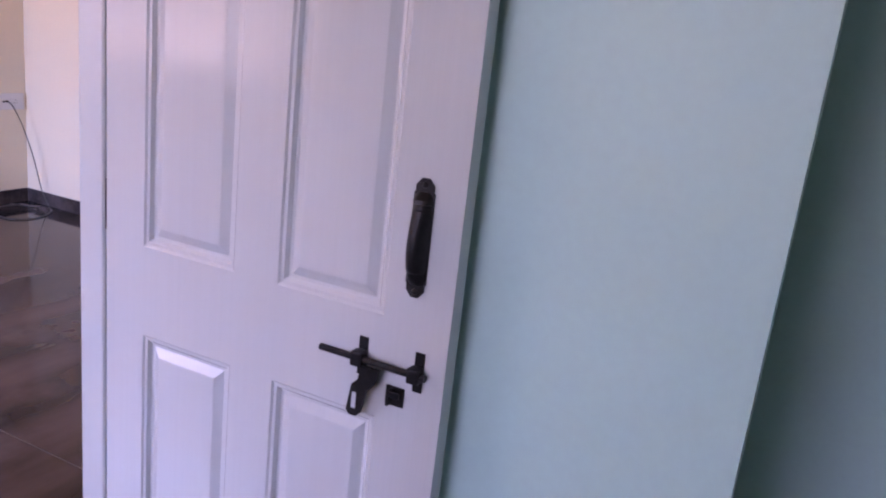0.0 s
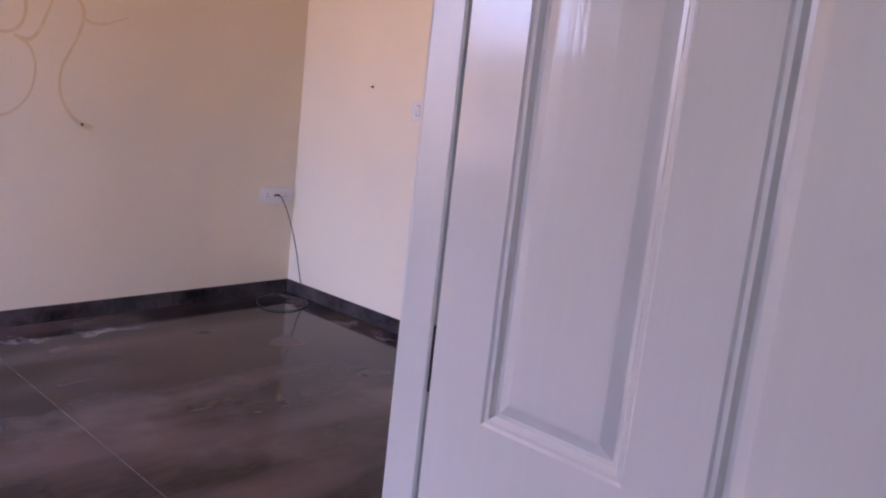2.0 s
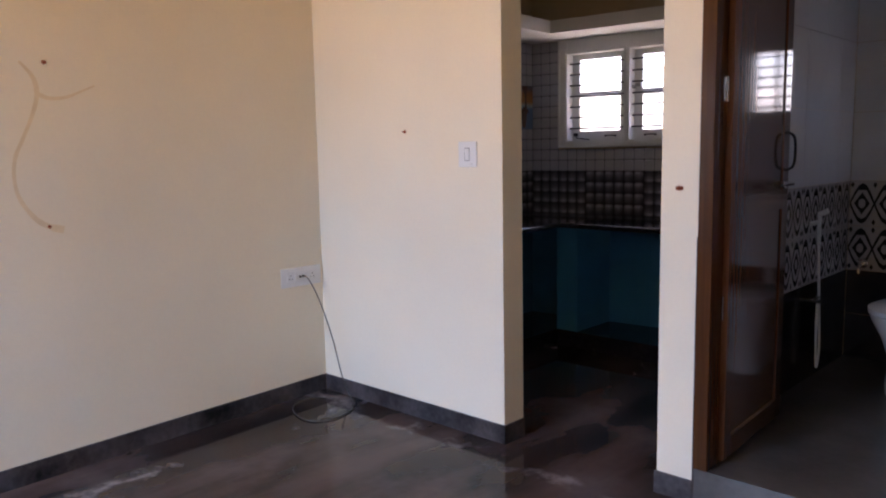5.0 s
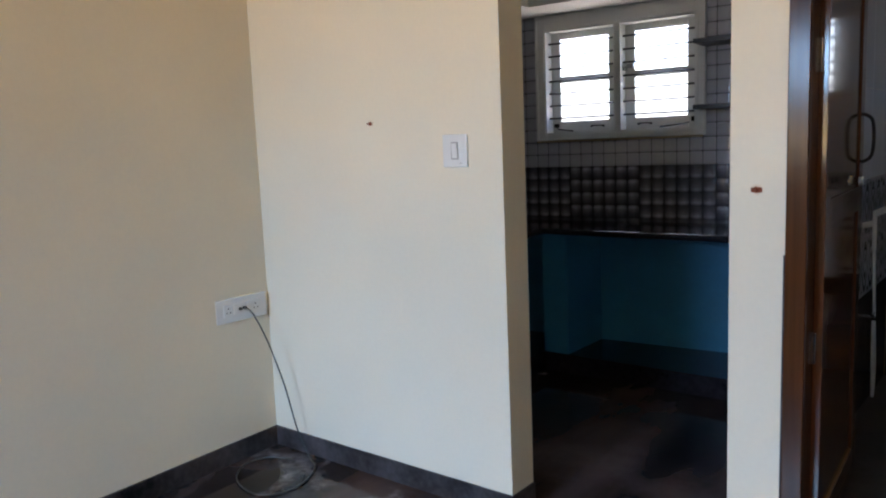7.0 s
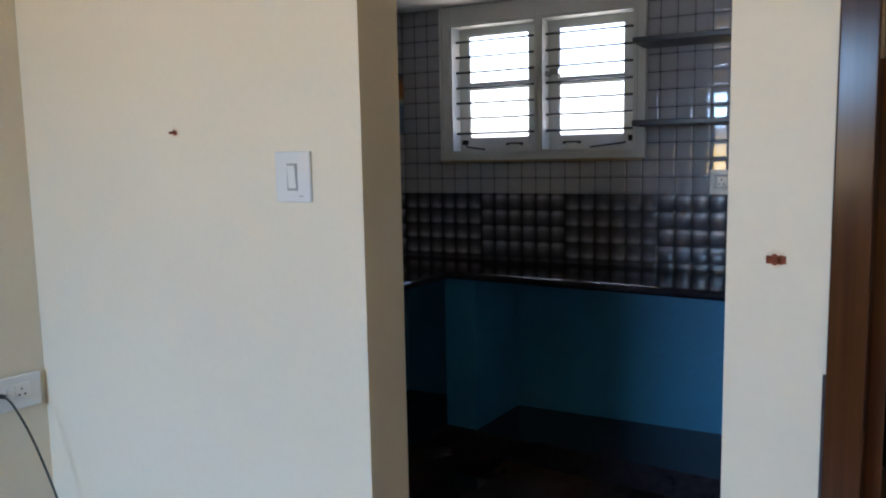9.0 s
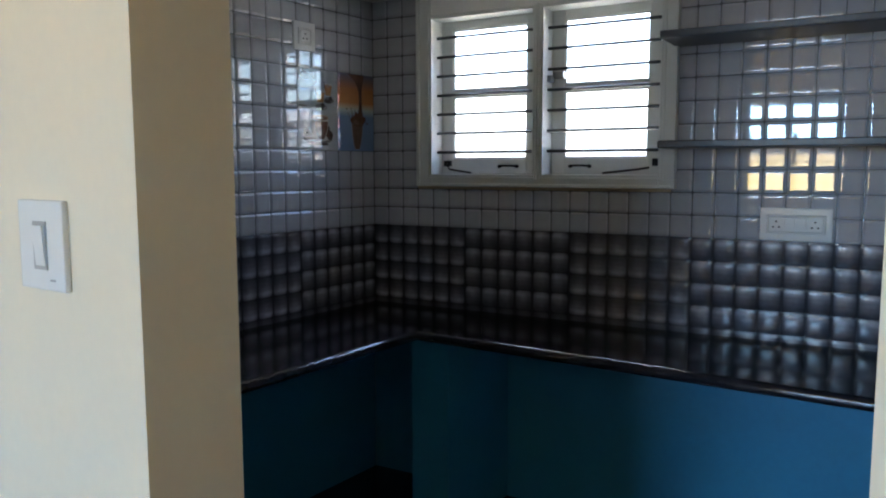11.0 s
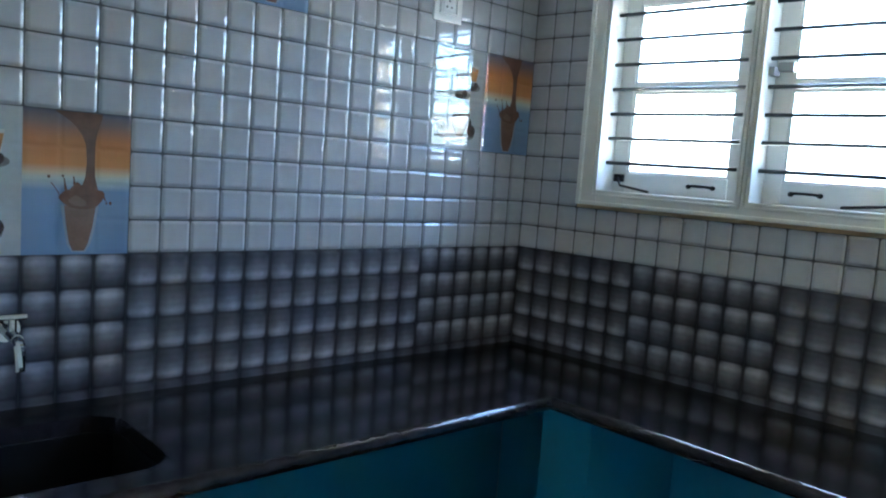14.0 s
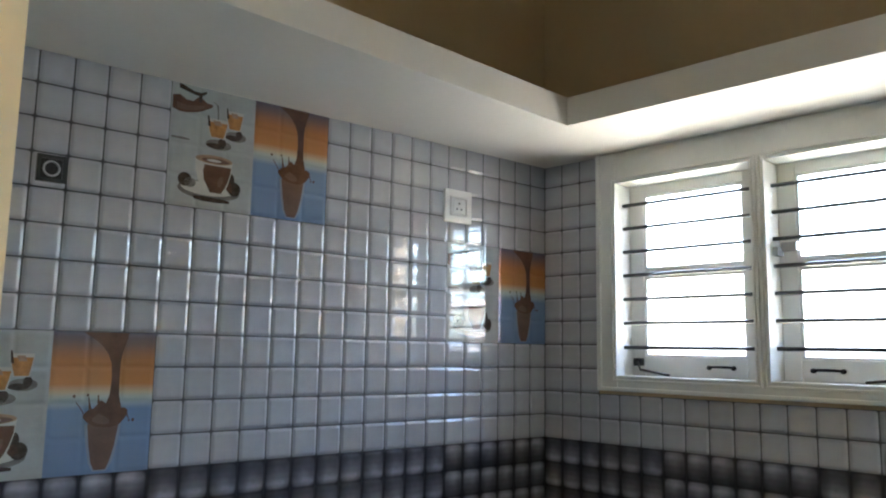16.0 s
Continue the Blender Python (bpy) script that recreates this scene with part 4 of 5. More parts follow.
part("bead", leaf_bm((0.075, -0.006, SILL + 0.10, lw - 0.075, 0.001, SILL + 0.108), bevel=0), GOLD, bf, "thin golden bead")
bm = bmesh.new()
tube(bm, smooth_line([(0.0, lw - 0.035, 1.24), (0.028, lw - 0.035, 1.26), (0.034, lw - 0.035, 1.32), (0.028, lw - 0.035, 1.38), (0.0, lw - 0.035, 1.40)], 5), 0.006)
bm.transform(LEAF)
part("handle", bm, IRON, bf, "dark pull handle", True)
bm = bmesh.new()
rod(bm, (0.012, lw - 0.12, 1.18), (0.012, lw + 0.03, 1.18), 0.006)
box(bm, 0.0, lw - 0.10, 1.165, 0.016, lw - 0.06, 1.195, 0.002)
bm.transform(LEAF)
part("slide_bolt", bm, CHROME, bf, "chrome slide bolt", True)
for z in (0.75, 1.55):
    part("hinge", boxes((2.326, YK - 0.066, z - 0.045, 2.336, YK - 0.045, z + 0.045), bevel=0.002), CHROME, bf, "steel hinge")

toilet = base("toilet", (2.66, -0.008, SILL), "white ceramic toilet with a cistern against the wall", "toilet")
bm = bmesh.new()
lathe(bm, [(0.10, 0.0), (0.105, 0.05), (0.09, 0.16), (0.13, 0.28), (0.175, 0.37), (0.185, 0.40)], 0, -0.55, 24, 1.0, 1.28)
box(bm, -0.10, -0.50, 0.0, 0.10, -0.02, 0.30, 0.03)
box(bm, -0.16, -0.34, 0.30, 0.16, -0.01, 0.40, 0.03)
part("bowl", bm, CERAMIC, toilet, "", True)
bm = bmesh.new()
lathe(bm, [(0.165, 0.402), (0.19, 0.405), (0.19, 0.425), (0.17, 0.435)], 0, -0.55, 24, 1.0, 1.28)
part("lid", bm, CERAMIC, toilet, "closed white seat lid", True)
bm = bmesh.new()
box(bm, -0.19, -0.17, 0.50, 0.19, -0.006, 0.90, 0.025)
cis = part("cistern", bm, CERAMIC, toilet)
bm = bmesh.new()
box(bm, -0.195, -0.175, 0.903, 0.195, -0.004, 0.93, 0.01)
part("cistern_lid", bm, CERAMIC, cis)
bm = bmesh.new()
rod(bm, (0, -0.10, 0.38), (0, -0.10, 0.505), 0.022)
part("flush_pipe", bm, CERAMIC, toilet)

hf = base("health_faucet", (XB, -0.63, -0.08), "chrome spray faucet with a pale looped hose", "faucet")
bm = bmesh.new()
rod(bm, (0.0, 0, 1.03), (0.04, 0, 1.04), 0.012)
rod(bm, (0.045, 0, 0.93), (0.045, -0.005, 1.09), 0.009)
rod(bm, (0.045, -0.005, 1.08), (0.085, -0.01, 1.10), 0.014)
part("spray_head", bm, CERAMIC, hf, "white spray head in its holder", True)
bm = bmesh.new()
rod(bm, (0, 0, 0.64), (0.06, 0, 0.64), 0.012)
rod(bm, (0.05, -0.035, 0.66), (0.05, 0.035, 0.66), 0.006)
part("valve", bm, CHROME, hf, "chrome angle valve", True)
bm = bmesh.new()
tube(bm, smooth_line([(0.05, 0, 0.63), (0.055, -0.02, 0.48), (0.055, 0.0, 0.30), (0.055, 0.035, 0.40), (0.05, 0.02, 0.65), (0.045, 0.0, 0.94)], 6), 0.006)
part("hose", bm, CERAMIC, hf, "pale flexible hose", True)
bt = base("bath_tap", (2.285, 0.0, 0.68), "chrome wall tap on the bathroom tiles", "tap")
bm = bmesh.new()
rod(bm, (0, 0, 0), (0, -0.008, 0), 0.026, 16)
rod(bm, (0, -0.006, 0), (0, -0.075, -0.005), 0.010)
tube(bm, [(0, -0.07, -0.004), (0, -0.085, -0.02), (0, -0.088, -0.045)], 0.009)
part("spout", bm, CHROME, bt, "", True)
part("knob", rod(bmesh.new(), (-0.02, -0.045, 0.028), (0.02, -0.045, 0.028), 0.007), CHROME, bt)

# ---------------------------------------------------------------- kitchen: counter, sink, shelves, fittings
CT, CX, CY = 0.853, 0.538, -0.415
bm = bmesh.new()
nose = 0.036
# straight runs with a rounded nose along the front
def nose_run(bm, a, b, outward):
    """A bullnose strip from a to b along the counter's front."""
    a, b, o = Vector(a), Vector(b), Vector(outward)
    rows = []
    for k in range(7):
        t = math.pi * k / 6
        off = o * (0.018 * math.sin(t)) + Vector((0, 0, 0.018 * math.cos(t)))
        rows.append((bm.verts.new(a + off), bm.verts.new(b + off)))
    for (p, q), (r, s) in zip(rows, rows[1:]):
        bm.faces.new((p, q, s, r))


SY0, SY1, SX0, SX1 = -1.80, -1.39, 0.12, 0.455     # sink opening
gx, gy = [0.0, SX0, SX1, CX - 0.018, 2.085], [YK, SY0, SY1, CY + 0.018, 0.18]
grid = {(i, j): bm.verts.new((gx[i], gy[j], CT)) for i in range(5) for j in range(5) if i < 4 or j > 2}
tops = [bm.faces.new((grid[i, j], grid[i + 1, j], grid[i + 1, j + 1], grid[i, j + 1])) for i in range(4) for j in range(4) if (i < 3 or j == 3) and (i, j) != (1, 1)]
low = bmesh.ops.extrude_face_region(bm, geom=tops)["geom"]
bmesh.ops.translate(bm, verts=[g for g in low if isinstance(g, bmesh.types.BMVert)], vec=(0, 0, -nose))
zc = CT - 0.018
bmesh.ops.remove_doubles(bm, verts=bm.verts, dist=1e-4)
counter = base("kitchen_worktop", (0, 0, 0), "polished black granite worktop with a rounded edge", "worktop")
part("slab", bm, GRANITE, counter)
bm = bmesh.new()
nose_run(bm, (CX - 0.018, CY + 0.018, zc), (2.085, CY + 0.018, zc), (0, -1, 0))
part("nosing", bm, GRANITE, counter, "rounded polished granite edge", True)
bm = bmesh.new()
nose_run(bm, (CX - 0.018, YK, zc), (CX - 0.018, CY + 0.018, zc), (1, 0, 0))
part("nosing", bm, GRANITE, counter, "rounded polished granite edge", True)
bm = bmesh.new()
box(bm, SX0 - 0.004, SY0 - 0.004, CT - 0.20, SX1 + 0.004, SY1 + 0.004, CT - 0.19)
box(bm, SX0 - 0.012, SY0 - 0.012, CT - 0.20, SX0, SY1 + 0.012, CT - 0.037)
box(bm, SX1, SY0 - 0.012, CT - 0.20, SX1 + 0.012, SY1 + 0.012, CT - 0.037)
box(bm, SX0, SY0 - 0.012, CT - 0.20, SX1, SY0, CT - 0.037)
box(bm, SX0, SY1, CT - 0.20, SX1, SY1 + 0.012, CT - 0.037)
sink = base("kitchen_sink", (0, 0, 0), "black sink set into the granite worktop", "sink")
part("basin", bm, SINK, sink)
bm = bmesh.new()
for cx, cy, dx, dy in ((SX0, SY1, 1, -1), (SX1, SY1, -1, -1), (SX1, SY0, -1, 1), (SX0, SY0, 1, 1)):
    r = 0.07
    pts = [(cx, cy)] + [(cx + dx * r * (1 - math.cos(radians(a))), cy + dy * r * (1 - math.sin(radians(a)))) for a in range(0, 91, 15)]
    part("corner", prism(bmesh.new(), pts, "z", CT - 0.035, CT - 0.0006), GRANITE, sink, "rounded granite corner")
part("drain", rod(bmesh.new(), (0.28, -1.6, CT - 0.19), (0.28, -1.6, CT - 0.186), 0.035, 20), CHROME, sink, "steel drain")

tap = base("kitchen_tap", (0.0, -1.578, 1.03), "chrome bib tap on the tiled wall over sink", "tap")
bm = bmesh.new()
rod(bm, (0, 0, 0), (0.008, 0, 0), 0.028, 18)
rod(bm, (0.006, 0, 0), (0.10, 0, -0.004), 0.012, 12)
tube(bm, smooth_line([(0.095, 0, -0.004), (0.116, 0, -0.012), (0.122, 0, -0.035), (0.122, 0, -0.062)], 4), 0.011, 10)
part("spout", bm, CHROME, tap, "", True)
bm = bmesh.new()
rod(bm, (0.062, 0, 0.005), (0.062, 0, 0.032), 0.008, 10)
rod(bm, (0.062, -0.026, 0.036), (0.062, 0.026, 0.036), 0.007, 10)
part("knob", bm, CHROME, tap, "", True)

for z in (1.832, 1.488):
    sh = base("wall_shelf", (0, 0, 0), "dark grey stone shelf fixed to the kitchen tiles", "shelf", "kitchen shelves")
    sh.rotation_euler.z = NORTH
    part("slab", boxes((1.262, -0.218, z, 2.095, 0.0, z + 0.024), bevel=0.002), SHELF_STONE, sh)
    part("edge", boxes((1.262, -0.224, z + 0.002, 2.095, -0.218, z + 0.022), bevel=0.002), SHELF_STONE, sh, "rubbed grey front edge")


def gang_plate(name, at, axis, w, h, mods, label):
    """A plate with a raised bevelled rim, socket modules and a rocker; axis "y" faces -y, "x" faces +x."""
    ob = base(name, at, label, "socket")
    if axis == "x":
        ob.rotation_euler = (0, 0, radians(90))
    part("plate", boxes((-w / 2, -0.010, -h / 2, w / 2, 0.0, h / 2), bevel=0.003), PLASTIC, ob)
    rw, rh = w / 2 - 0.020, h / 2 - 0.022
    bm = bmesh.new()
    rows = [[bm.verts.new((sx * (rw - i), -y, sz * (rh - i))) for sx, sz in ((-1, -1), (1, -1), (1, 1), (-1, 1))] for i, y in ((0.0, 0.010), (0.002, 0.0145), (0.006, 0.0155), (0.008, 0.0115))]
    for p, q in zip(rows, rows[1:]):
        for k in range(4):
            bm.faces.new((p[k], p[(k + 1) % 4], q[(k + 1) % 4], q[k]))
    part("rim", bm, PLASTIC, ob, "raised bevelled rim")
    for k in range(mods):
        c = (k - (mods - 1) / 2) * (2 * rw - 0.06)
        mod = part("module", boxes((c - 0.022, -0.0130, -rh + 0.010, c + 0.022, -0.010, rh - 0.010), bevel=0.001), PLASTIC, ob)
        bm = bmesh.new()
        for dx, dz in ((-0.009, -0.009), (0.009, -0.009), (0, 0.009)):
            rod(bm, (c + dx, -0.0126, dz), (c + dx, -0.0138, dz), 0.0036, 8)
        part("pin_hole", bm, DARK_HOLE, mod)
    if mods > 1:
        for c in (-0.017, 0.017):
            bm = prism(bmesh.new(), [(-0.0120, -rh + 0.011), (-0.0165, rh - 0.011), (-0.010, rh - 0.011), (-0.010, -rh + 0.011)], "x", c - 0.0135, c + 0.0135)
            part("rocker", bm, PLASTIC, ob, "white rocker switch")
    return ob


gang_plate("wall_socket", (1.657 * math.cos(NORTH), 1.657 * math.sin(NORTH), 1.242), "y", 0.215, 0.106, 2, "white two-gang socket plate on the kitchen tiles").rotation_euler.z = NORTH
gang_plate("wall_socket", (0.0, -0.408, 1.920), "x", 0.112, 0.106, 1, "white single socket plate high on the tiles")
vent = base("pipe_outlet", (0.0, -1.584, 1.848), "open square pipe outlet in the white tiles", "outlet")
part("collar", boxes((0.0, -0.030, -0.030, 0.011, -0.022, 0.030), (0.0, 0.022, -0.030, 0.011, 0.030, 0.030), (0.0, -0.022, -0.030, 0.011, 0.022, -0.022), (0.0, -0.022, 0.022, 0.011, 0.022, 0.030)), SHELF_STONE, vent, "dark cement collar")
ring = bmesh.new()
tube(ring, [(0.009, 0.016 * math.cos(k * math.pi / 10), 0.016 * math.sin(k * math.pi / 10)) for k in range(21)], 0.0025, 6)
part("pipe_end", ring, PLASTIC_GREY, vent, "grey pipe end", True)
part("bore", boxes((-0.001, -0.022, -0.022, 0.0064, 0.022, 0.022)), DARK_HOLE, vent)

# ---------------------------------------------------------------- tiles (last): each tile is 3 by 4 cushions
TW, TH = 0.2215, 0.3105
CW, CH = TW / 3, TH / 4


def cushion_tile(name, cols, rows, mats, rise, line=0.020, c0=0, soft=0.13, dome=0.0, level=True):
    """A tile of embossed cushions with a dark line between them, in x and z, looking to -y: flat faces with a rolled edge, or domed ones."""
    U = [0.0, line, line + 0.35 * (soft - line), line + 0.7 * (soft - line), soft, soft + 0.03, 0.34, 0.5]
    H = [0.0, 0.0, 0.52, 0.86, 1.0, 1.0 + dome * 0.25, 1.0 + dome * 0.8, 1.0 + dome]
    U, H = U + [1 - x for x in U[-2::-1]], H + H[-2::-1]
    n = len(U) - 1
    us = [(c0 + i + u) * CW for i in range(cols) for u in (U if i == cols - 1 else U[:-1])]
    hu = [h for i in range(cols) for h in (H if i == cols - 1 else H[:-1])]
    vs = [(j + v) * CH for j in range(rows) for v in (U if j == rows - 1 else U[:-1])]
    hv = [h for j in range(rows) for h in (H if j == rows - 1 else H[:-1])]
    bm = bmesh.new()
    grid = [[bm.verts.new((u, -rise * a * b, v)) for v, b in zip(vs, hv)] for u, a in zip(us, hu)]
    for i in range(len(us) - 1):
        for j in range(len(vs) - 1):
            f = bm.faces.new((grid[i][j], grid[i + 1][j], grid[i + 1][j + 1], grid[i][j + 1]))
            edge = i % n in (0, n - 1) or (level and j % n in (0, n - 1))
            f.material_index = 1 if edge and len(mats) > 1 else 0
            f.smooth = not edge
    return bm_to_tile(name, bm, mats)


def bm_to_tile(name, bm, mats):
    me = bpy.data.meshes.new(name)
    bm.to_mesh(me)
    bm.free()
    for m in mats:
        me.materials.append(m)
    return me


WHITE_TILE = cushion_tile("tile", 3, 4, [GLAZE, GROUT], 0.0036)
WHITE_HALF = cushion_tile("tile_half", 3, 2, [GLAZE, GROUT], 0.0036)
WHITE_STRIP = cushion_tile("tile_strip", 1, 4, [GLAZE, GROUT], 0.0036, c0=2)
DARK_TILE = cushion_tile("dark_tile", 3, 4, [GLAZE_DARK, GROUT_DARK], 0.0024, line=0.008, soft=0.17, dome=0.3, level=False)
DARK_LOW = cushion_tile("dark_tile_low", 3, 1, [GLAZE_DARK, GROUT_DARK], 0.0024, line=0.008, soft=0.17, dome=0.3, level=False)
SUNSET_TILE = cushion_tile("sunset_tile", 3, 4, [SUNSET], 0.0012)
CUP_TILE = cushion_tile("cup_tile", 3, 4, [CUP_BACK], 0.0012)

Z0 = 1.185
tw = base("tiles_west", (0, 0, 0), "glossy cushioned white wall tiles over charcoal ones", "wall tiles", kind="structure")
tn = base("tiles_north", (0, 0, 0), "glossy cushioned white wall tiles over charcoal ones", "wall tiles", kind="structure")
tn.rotation_euler.z = NORTH


def lay(me, parent, x, y, z, turn=0.0, upended=False):
    ob = new("tile", me)
    ob.parent = parent
    if upended:
        ob.location = (x, y + TW, z + TH) if turn else (x + TW, y, z + TH)
        ob.rotation_euler = (0, math.pi, radians(turn))
        return ob
    ob.location = (x, y, z)
    ob.rotation_euler = (0, 0, radians(turn))
    return ob


def blob(pts, mat, tile, lift):
    """A printed shape on a tile; points are x, z on the tile."""
    bm = bmesh.new()
    vs = [bm.verts.new((x * TW / 0.2032, -0.0012 - lift, z * TH / 0.3048)) for x, z in pts]
    bm.faces.new(vs)
    bmesh.ops.triangulate(bm, faces=bm.faces)
    return part("print", bm, mat, tile)


def ellipse(cx, cz, rx, rz, n=20):
    return [(cx + rx * math.cos(2 * math.pi * k / n), cz + rz * math.sin(2 * math.pi * k / n)) for k in range(n)]


def ribbon(rows, mat, tile, lift, upright=True):
    """A printed shape as a band: rows of z, x0, x1, or of x, z0, z1 when not upright."""
    bm = bmesh.new()
    sx, sz = TW / 0.2032, TH / 0.3048
    pairs = []
    for k, p, q in rows:
        ends = ((p, k), (q, k)) if upright else ((k, p), (k, q))
        pairs.append([bm.verts.new((x * sx, -0.0012 - lift, z * sz)) for x, z in ends])
    for (p, q), (r, t) in zip(pairs, pairs[1:]):
        bm.faces.new((p, q, t, r))
    bmesh.ops.recalc_face_normals(bm, faces=bm.faces)
    return part("print", bm, mat, tile)


def print_glass(tile):
    """A tumbler of chocolate with a pouring stream and splashes."""
    ribbon([(0.106, 0.070, 0.142), (0.060, 0.076, 0.136), (0.022, 0.083, 0.128), (0.005, 0.092, 0.118)], GLASS_PRINT, tile, 0.0002)
    ribbon([(0.106, 0.076, 0.137), (0.060, 0.081, 0.131), (0.024, 0.087, 0.123), (0.008, 0.094, 0.116)], CHOC_HAZE, tile, 0.0004)
    ribbon([(0.3042, 0.056, 0.146), (0.294, 0.071, 0.145), (0.283, 0.086, 0.142), (0.272, 0.097, 0.139), (0.255, 0.108, 0.135), (0.235, 0.115, 0.133), (0.200, 0.117, 0.133), (0.168, 0.115, 0.134), (0.140, 0.106, 0.140)], COFFEE, tile, 0.0005)
    ribbon([(0.066, 0.120, 0.126), (0.076, 0.108, 0.137), (0.086, 0.102, 0.140), (0.094, 0.100, 0.150), (0.100, 0.099, 0.157), (0.108, 0.098, 0.150), (0.120, 0.098, 0.157), (0.132, 0.101, 0.148), (0.140, 0.106, 0.140), (0.148, 0.116, 0.139), (0.153, 0.127, 0.134)], COFFEE, tile, 0.0006, False)
    ribbon([(0.084, 0.112, 0.118), (0.096, 0.106, 0.128), (0.108, 0.104, 0.122), (0.118, 0.106, 0.114)], CHOC_HAZE, tile, 0.0008, False)
    for x, z, dx, dz in ((0.070, 0.128, -0.019, 0.026), (0.079, 0.138, -0.004, 0.026), (0.095, 0.150, -0.002, 0.018), (0.150, 0.128, 0.006, -0.012)):
        ribbon([(x - 0.003, z - 0.002, z + 0.003), (x + dx * 0.6, z + dz * 0.6 - 0.0015, z + dz * 0.6 + 0.0015), (x + dx, z + dz - 0.0015, z + dz + 0.0015)] if abs(dx) > 0.008 else
               [(z, x - 0.003, x + 0.003), (z + dz * 0.6, x + dx * 0.6 - 0.0014, x + dx * 0.6 + 0.0014), (z + dz, x + dx - 0.0012, x + dx + 0.0012)], COFFEE, tile, 0.0007, abs(dx) <= 0.008)
    for cx, cz, r in ((0.047, 0.166, 0.003), (0.073, 0.168, 0.0024), (0.165, 0.112, 0.0030), (0.157, 0.112, 0.0022)):
        blob(ellipse(cx, cz, r, r * 1.3, 8), COFFEE, tile, 0.0008)


def print_cups(tile):
    """A pouring pot, two small glasses of tea and a coffee cup on its saucer."""
    ribbon([(0.002, 0.236, 0.268), (0.018, 0.230, 0.272), (0.034, 0.230, 0.262), (0.050, 0.233, 0.262), (0.060, 0.236, 0.274), (0.070, 0.240, 0.272), (0.082, 0.247, 0.264), (0.096, 0.256, 0.262)], COFFEE, tile, 0.0003, False)
    ribbon([(0.012, 0.236, 0.252), (0.036, 0.236, 0.248), (0.058, 0.240, 0.252), (0.076, 0.248, 0.256)], CHOC_HAZE, tile, 0.0005, False)
    ribbon([(0.016, 0.288, 0.300), (0.030, 0.284, 0.296), (0.050, 0.279, 0.287), (0.066, 0.276, 0.286), (0.080, 0.286, 0.292)], BEAN, tile, 0.0003, False)
    ribbon([(0.062, 0.262, 0.286), (0.070, 0.262, 0.284)], BEAN, tile, 0.0004, False)
    ribbon([(0.270, 0.096, 0.100), (0.264, 0.106, 0.110), (0.240, 0.109, 0.112), (0.206, 0.110, 0.113)], SHADE_PRINT, tile, 0.0003)
    ribbon([(0.004, 0.163, 0.167), (0.030, 0.162, 0.168), (0.046, 0.163, 0.166)], SHADE_PRINT, tile, 0.0003, False)
    for cx, cz, w in ((0.111, 0.204, 0.025), (0.152, 0.232, 0.021)):
        blob(ellipse(cx + 0.004, cz - 0.040, w * 1.25, 0.013, 16), SHADE_PRINT, tile, 0.0003)
        blob(ellipse(cx - 0.004, cz - 0.044, w * 0.9, 0.007, 14), BEAN, tile, 0.0004)
        blob(ellipse(cx + 0.012, cz - 0.034, w * 0.4, 0.012, 10), BEAN, tile, 0.00045)
        ribbon([(cz + 0.024, cx - w, cx + w), (cz, cx - w * 0.9, cx + w * 0.9), (cz - 0.024, cx - w * 0.7, cx + w * 0.7)], CUP_WHITE, tile, 0.0005)
        ribbon([(cz + 0.016, cx - w * 0.9, cx + w * 0.92), (cz, cx - w * 0.85, cx + w * 0.8), (cz - 0.022, cx - w * 0.6, cx + w * 0.6)], AMBER, tile, 0.0006)
        ribbon([(cz + 0.020, cx - w * 0.5, cx + w * 0.2), (cz + 0.008, cx - w * 0.3, cx + w * 0.4)], LATTE, tile, 0.0007)
        ribbon([(cz + 0.030, cx - w * 1.05, cx - w * 0.9), (cz + 0.004, cx - w * 0.95, cx - w * 0.7)], BEAN, tile, 0.0008)
    # saucer with beans, then the cup
    blob(ellipse(0.098, 0.046, 0.074, 0.024, 24), SHADE_PRINT, tile, 0.0003)
    blob(ellipse(0.096, 0.050, 0.064, 0.017, 24), CUP_WHITE, tile, 0.0004)
    ribbon([(0.062, 0.022, 0.030), (0.085, 0.018, 0.031), (0.120, 0.018, 0.029), (0.148, 0.020, 0.026)], BEAN, tile, 0.0005, False)
    for cx, cz, rx, rz, m in ((0.040, 0.066, 0.016, 0.017, BEAN), (0.052, 0.060, 0.014, 0.012, SHADE_PRINT), (0.158, 0.058, 0.016, 0.018, BEAN), (0.150, 0.078, 0.008, 0.018, BEAN), (0.148, 0.060, 0.010, 0.012, COFFEE)):
        blob(ellipse(cx, cz, rx, rz, 14), m, tile, 0.0005)
    ribbon([(0.124, 0.062, 0.151), (0.095, 0.064, 0.149), (0.070, 0.070, 0.143), (0.050, 0.082, 0.136), (0.038, 0.095, 0.128)], CUP_WHITE, tile, 0.0006)
    ribbon([(0.110, 0.084, 0.148), (0.095, 0.081, 0.147), (0.072, 0.084, 0.141), (0.055, 0.093, 0.134), (0.042, 0.100, 0.126)], COFFEE, tile, 0.0008)
    ribbon([(0.084, 0.122, 0.130), (0.070, 0.116, 0.130), (0.058, 0.118, 0.124)], CHOC_HAZE, tile, 0.0009)
    blob(ellipse(0.1065, 0.124, 0.0445, 0.011), LATTE, tile, 0.0010)
    blob(ellipse(0.110, 0.122, 0.034, 0.0065, 16), CHOC_HAZE, tile, 0.0011)
    blob(ellipse(0.106, 0.122, 0.018, 0.0035, 12), CUP_WHITE, tile, 0.0012)


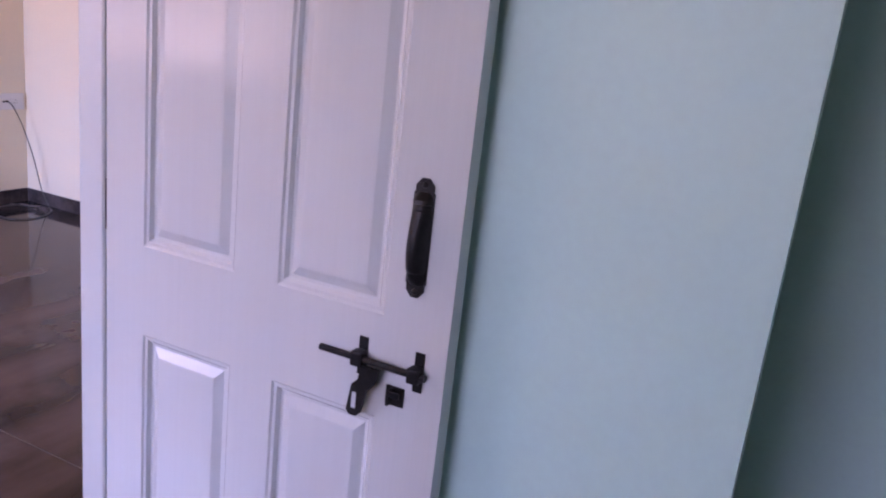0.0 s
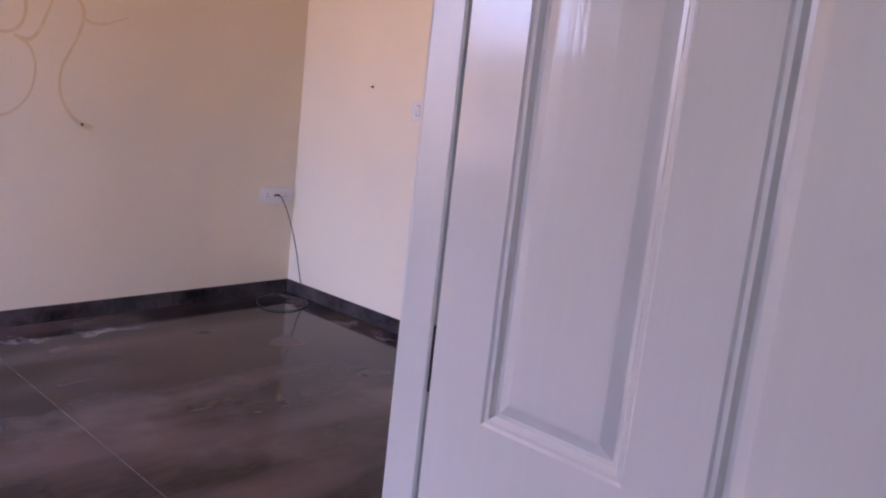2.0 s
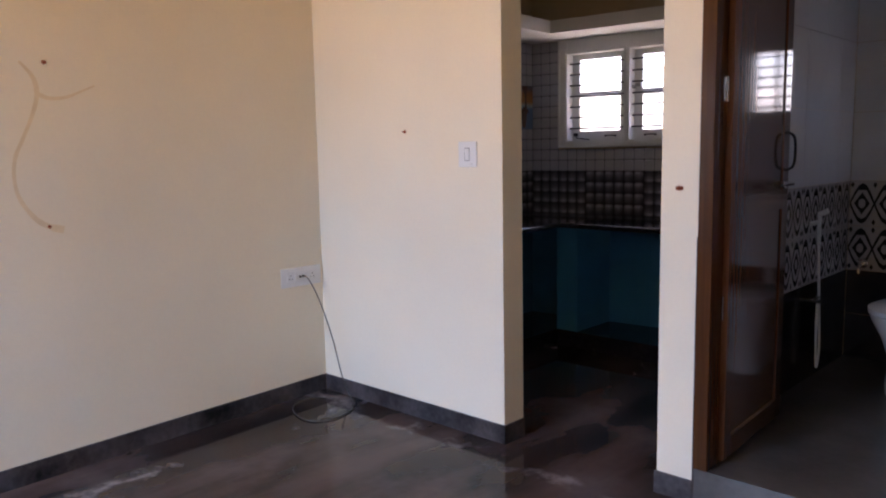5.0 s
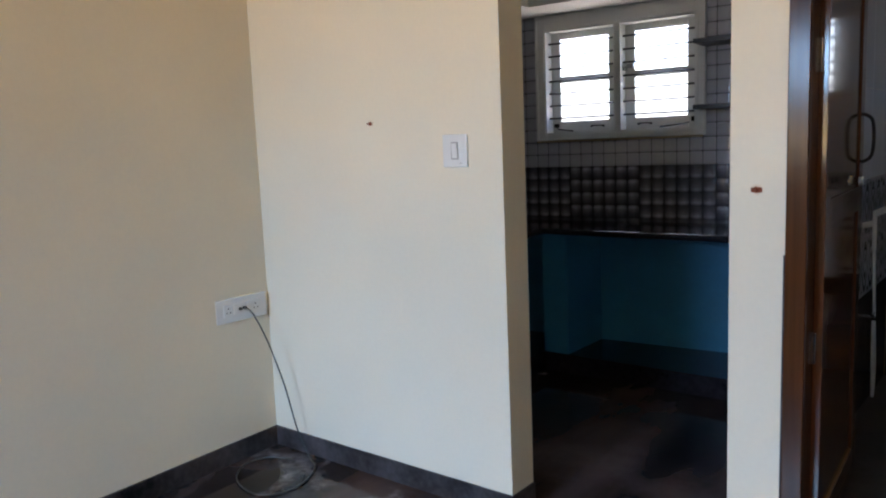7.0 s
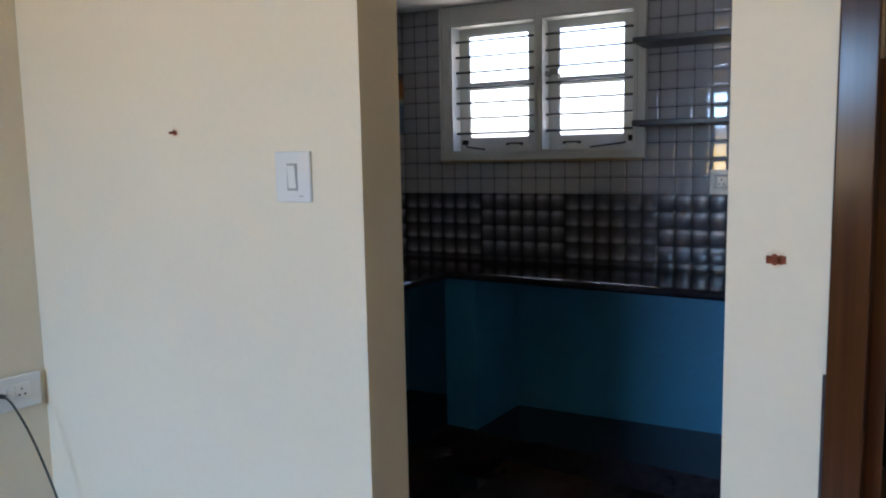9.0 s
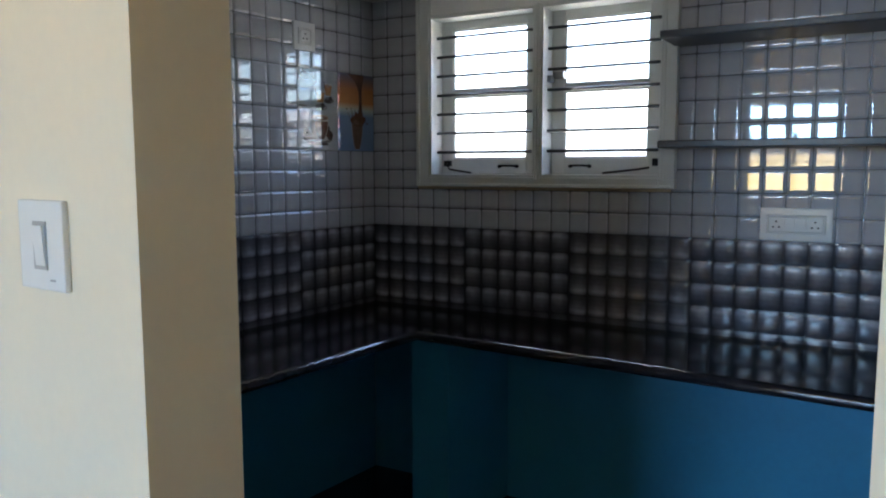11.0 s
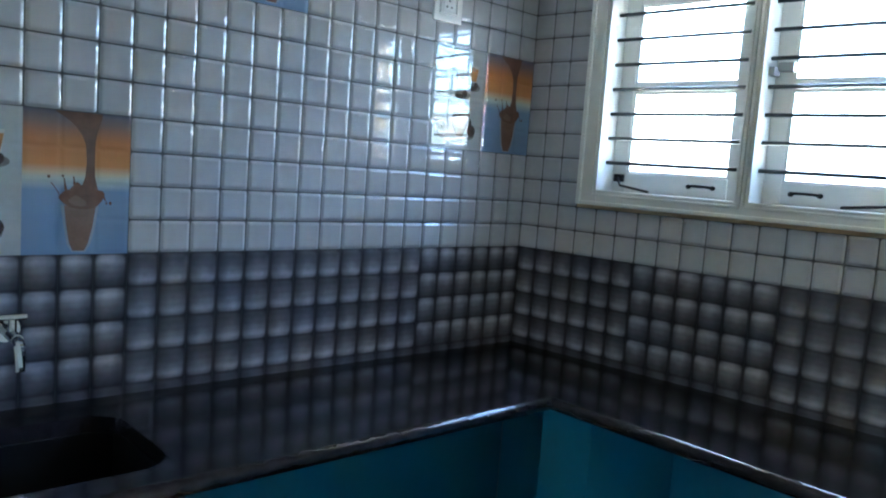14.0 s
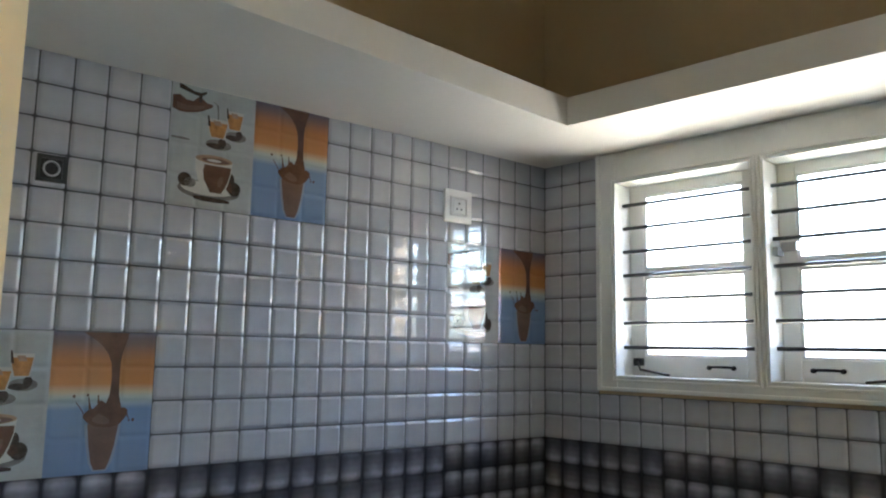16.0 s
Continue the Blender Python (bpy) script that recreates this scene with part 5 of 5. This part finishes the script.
# west wall: tile k runs from y = -TW*(k+1) to -TW*k, seen from the east
GLASS_AT = {(4, 3), (6, 1), (0, 2)}
CUP_AT = {(5, 3), (7, 1), (1, 2)}
for k in range(9):
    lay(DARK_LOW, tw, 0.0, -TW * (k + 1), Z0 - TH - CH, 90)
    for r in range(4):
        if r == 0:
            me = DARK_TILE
        elif (k, r) in GLASS_AT:
            me = SUNSET_TILE
        elif (k, r) in CUP_AT:
            me = CUP_TILE
        else:
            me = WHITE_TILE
        t = lay(me, tw, 0.0, -TW * (k + 1), Z0 + TH * (r - 1), 90, r == 0 and k in (0, 1, 6, 7, 8))
        if (k, r) in GLASS_AT:
            print_glass(t)
        elif (k, r) in CUP_AT:
            print_cups(t)

# north wall: the window takes the place of tiles 1 to 5 above its sill
for k in range(10):
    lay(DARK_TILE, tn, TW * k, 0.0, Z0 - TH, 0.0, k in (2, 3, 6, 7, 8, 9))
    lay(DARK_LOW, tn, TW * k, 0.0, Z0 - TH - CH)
    for r in range(1, 4):
        if k in (1, 2, 3, 4, 5):
            if r == 1:
                lay(WHITE_HALF, tn, TW * k, 0.0, Z0)
            elif k == 5:
                lay(WHITE_STRIP, tn, TW * k, 0.0, Z0 + TH * (r - 1))
            continue
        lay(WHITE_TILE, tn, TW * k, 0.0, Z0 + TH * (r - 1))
ob = new("tile", cushion_tile("tile_edge", 1, 2, [GLAZE, GROUT], 0.0036, c0=2))
ob.parent, ob.location = tn, (TW * 5, 0.0, Z0 + 2 * CH)

# bathroom tiles: black dado, patterned band, plain white above
bw = base("tiles_bathroom", (0, 0, 0), "black dado, patterned band and white bathroom tiles", "wall tiles", kind="structure")


def slab(w, h, mat):
    return mesh_of("bath_tile", boxes((0.001, -0.007, 0.001, w - 0.001, 0.0, h - 0.001), bevel=0.0012), mat)


BW, BH = 0.25, 0.25
BLACK_T, BAND_T, PALE_T = slab(BW, BH, BATH_BLACK), slab(BW, BH, BATH_BAND), slab(BW, 0.375, BATH_WHITE)


def motif(tile):
    """Crossing wavy bars and ringed eyes on a patterned tile."""
    def wave(phase, amp, w):
        top, low = [], []
        for k in range(13):
            x = 0.002 + (BW - 0.004) * k / 12
            z = BH / 2 + amp * math.sin(2 * math.pi * (k / 12 + phase))
            top.append((x, min(BH - 0.002, z + w)))
            low.append((x, max(0.002, z - w)))
        return top + low[::-1]
    def flat(pts, mat, lift):
        bm = bmesh.new()
        bm.faces.new([bm.verts.new((x, -0.007 - lift, z)) for x, z in pts])
        bmesh.ops.triangulate(bm, faces=bm.faces)
        part("motif", bm, mat, tile)
    flat(wave(0.0, 0.10, 0.013), BATH_DARK, 0.0004)
    flat(wave(0.5, 0.10, 0.013), BATH_DARK, 0.0006)
    for cx in (BW * 0.25, BW * 0.75):
        flat([(cx - 0.040, BH / 2), (cx, BH / 2 + 0.062), (cx + 0.040, BH / 2), (cx, BH / 2 - 0.062)], BATH_DARK, 0.0008)
        flat(ellipse(cx, BH / 2, 0.018, 0.026, 16), BATH_BAND, 0.0010)
    for cx in (0.012, BW * 0.5, BW - 0.012):
        for cz in (0.022, BH - 0.022):
            flat([(cx - 0.010, cz), (cx, cz + 0.018), (cx + 0.010, cz), (cx, cz - 0.018)], BATH_DARK, 0.0010)


for wall in ("w", "n"):
    n = 7 if wall == "w" else 5
    for k in range(n):
        for r in range(8):
            me = BLACK_T if r < 2 else BAND_T if r < 4 else PALE_T
            z = SILL + BH * min(r, 4) + 0.375 * max(0, r - 4)
            if z > 2.3:
                continue
            if wall == "n" and r >= 4 and k in (0, 1, 2):
                continue
            if wall == "w":
                t = lay(me, bw, XB - 0.007, -BW * (k + 1), z, 90)
            else:
                t = lay(me, bw, XB + BW * k, 0.008, z, 0)
            if me is BAND_T:
                motif(t)

for x0, x1, z0, z1 in ((XB, VX0, 1.14, 1.515), (XB, VX0, 1.515, 1.89), (XB, VX0, 1.89, 2.265), (VX0, VX1, 1.14, VZ0), (VX0, VX1, VZ1, 2.265), (VX1, 2.95, 1.14, 1.515), (VX1, 2.95, 1.515, 1.89), (VX1, 2.95, 1.89, 2.265)):
    t = lay(slab(x1 - x0, z1 - z0, BATH_WHITE), bw, x0, 0.008, z0)
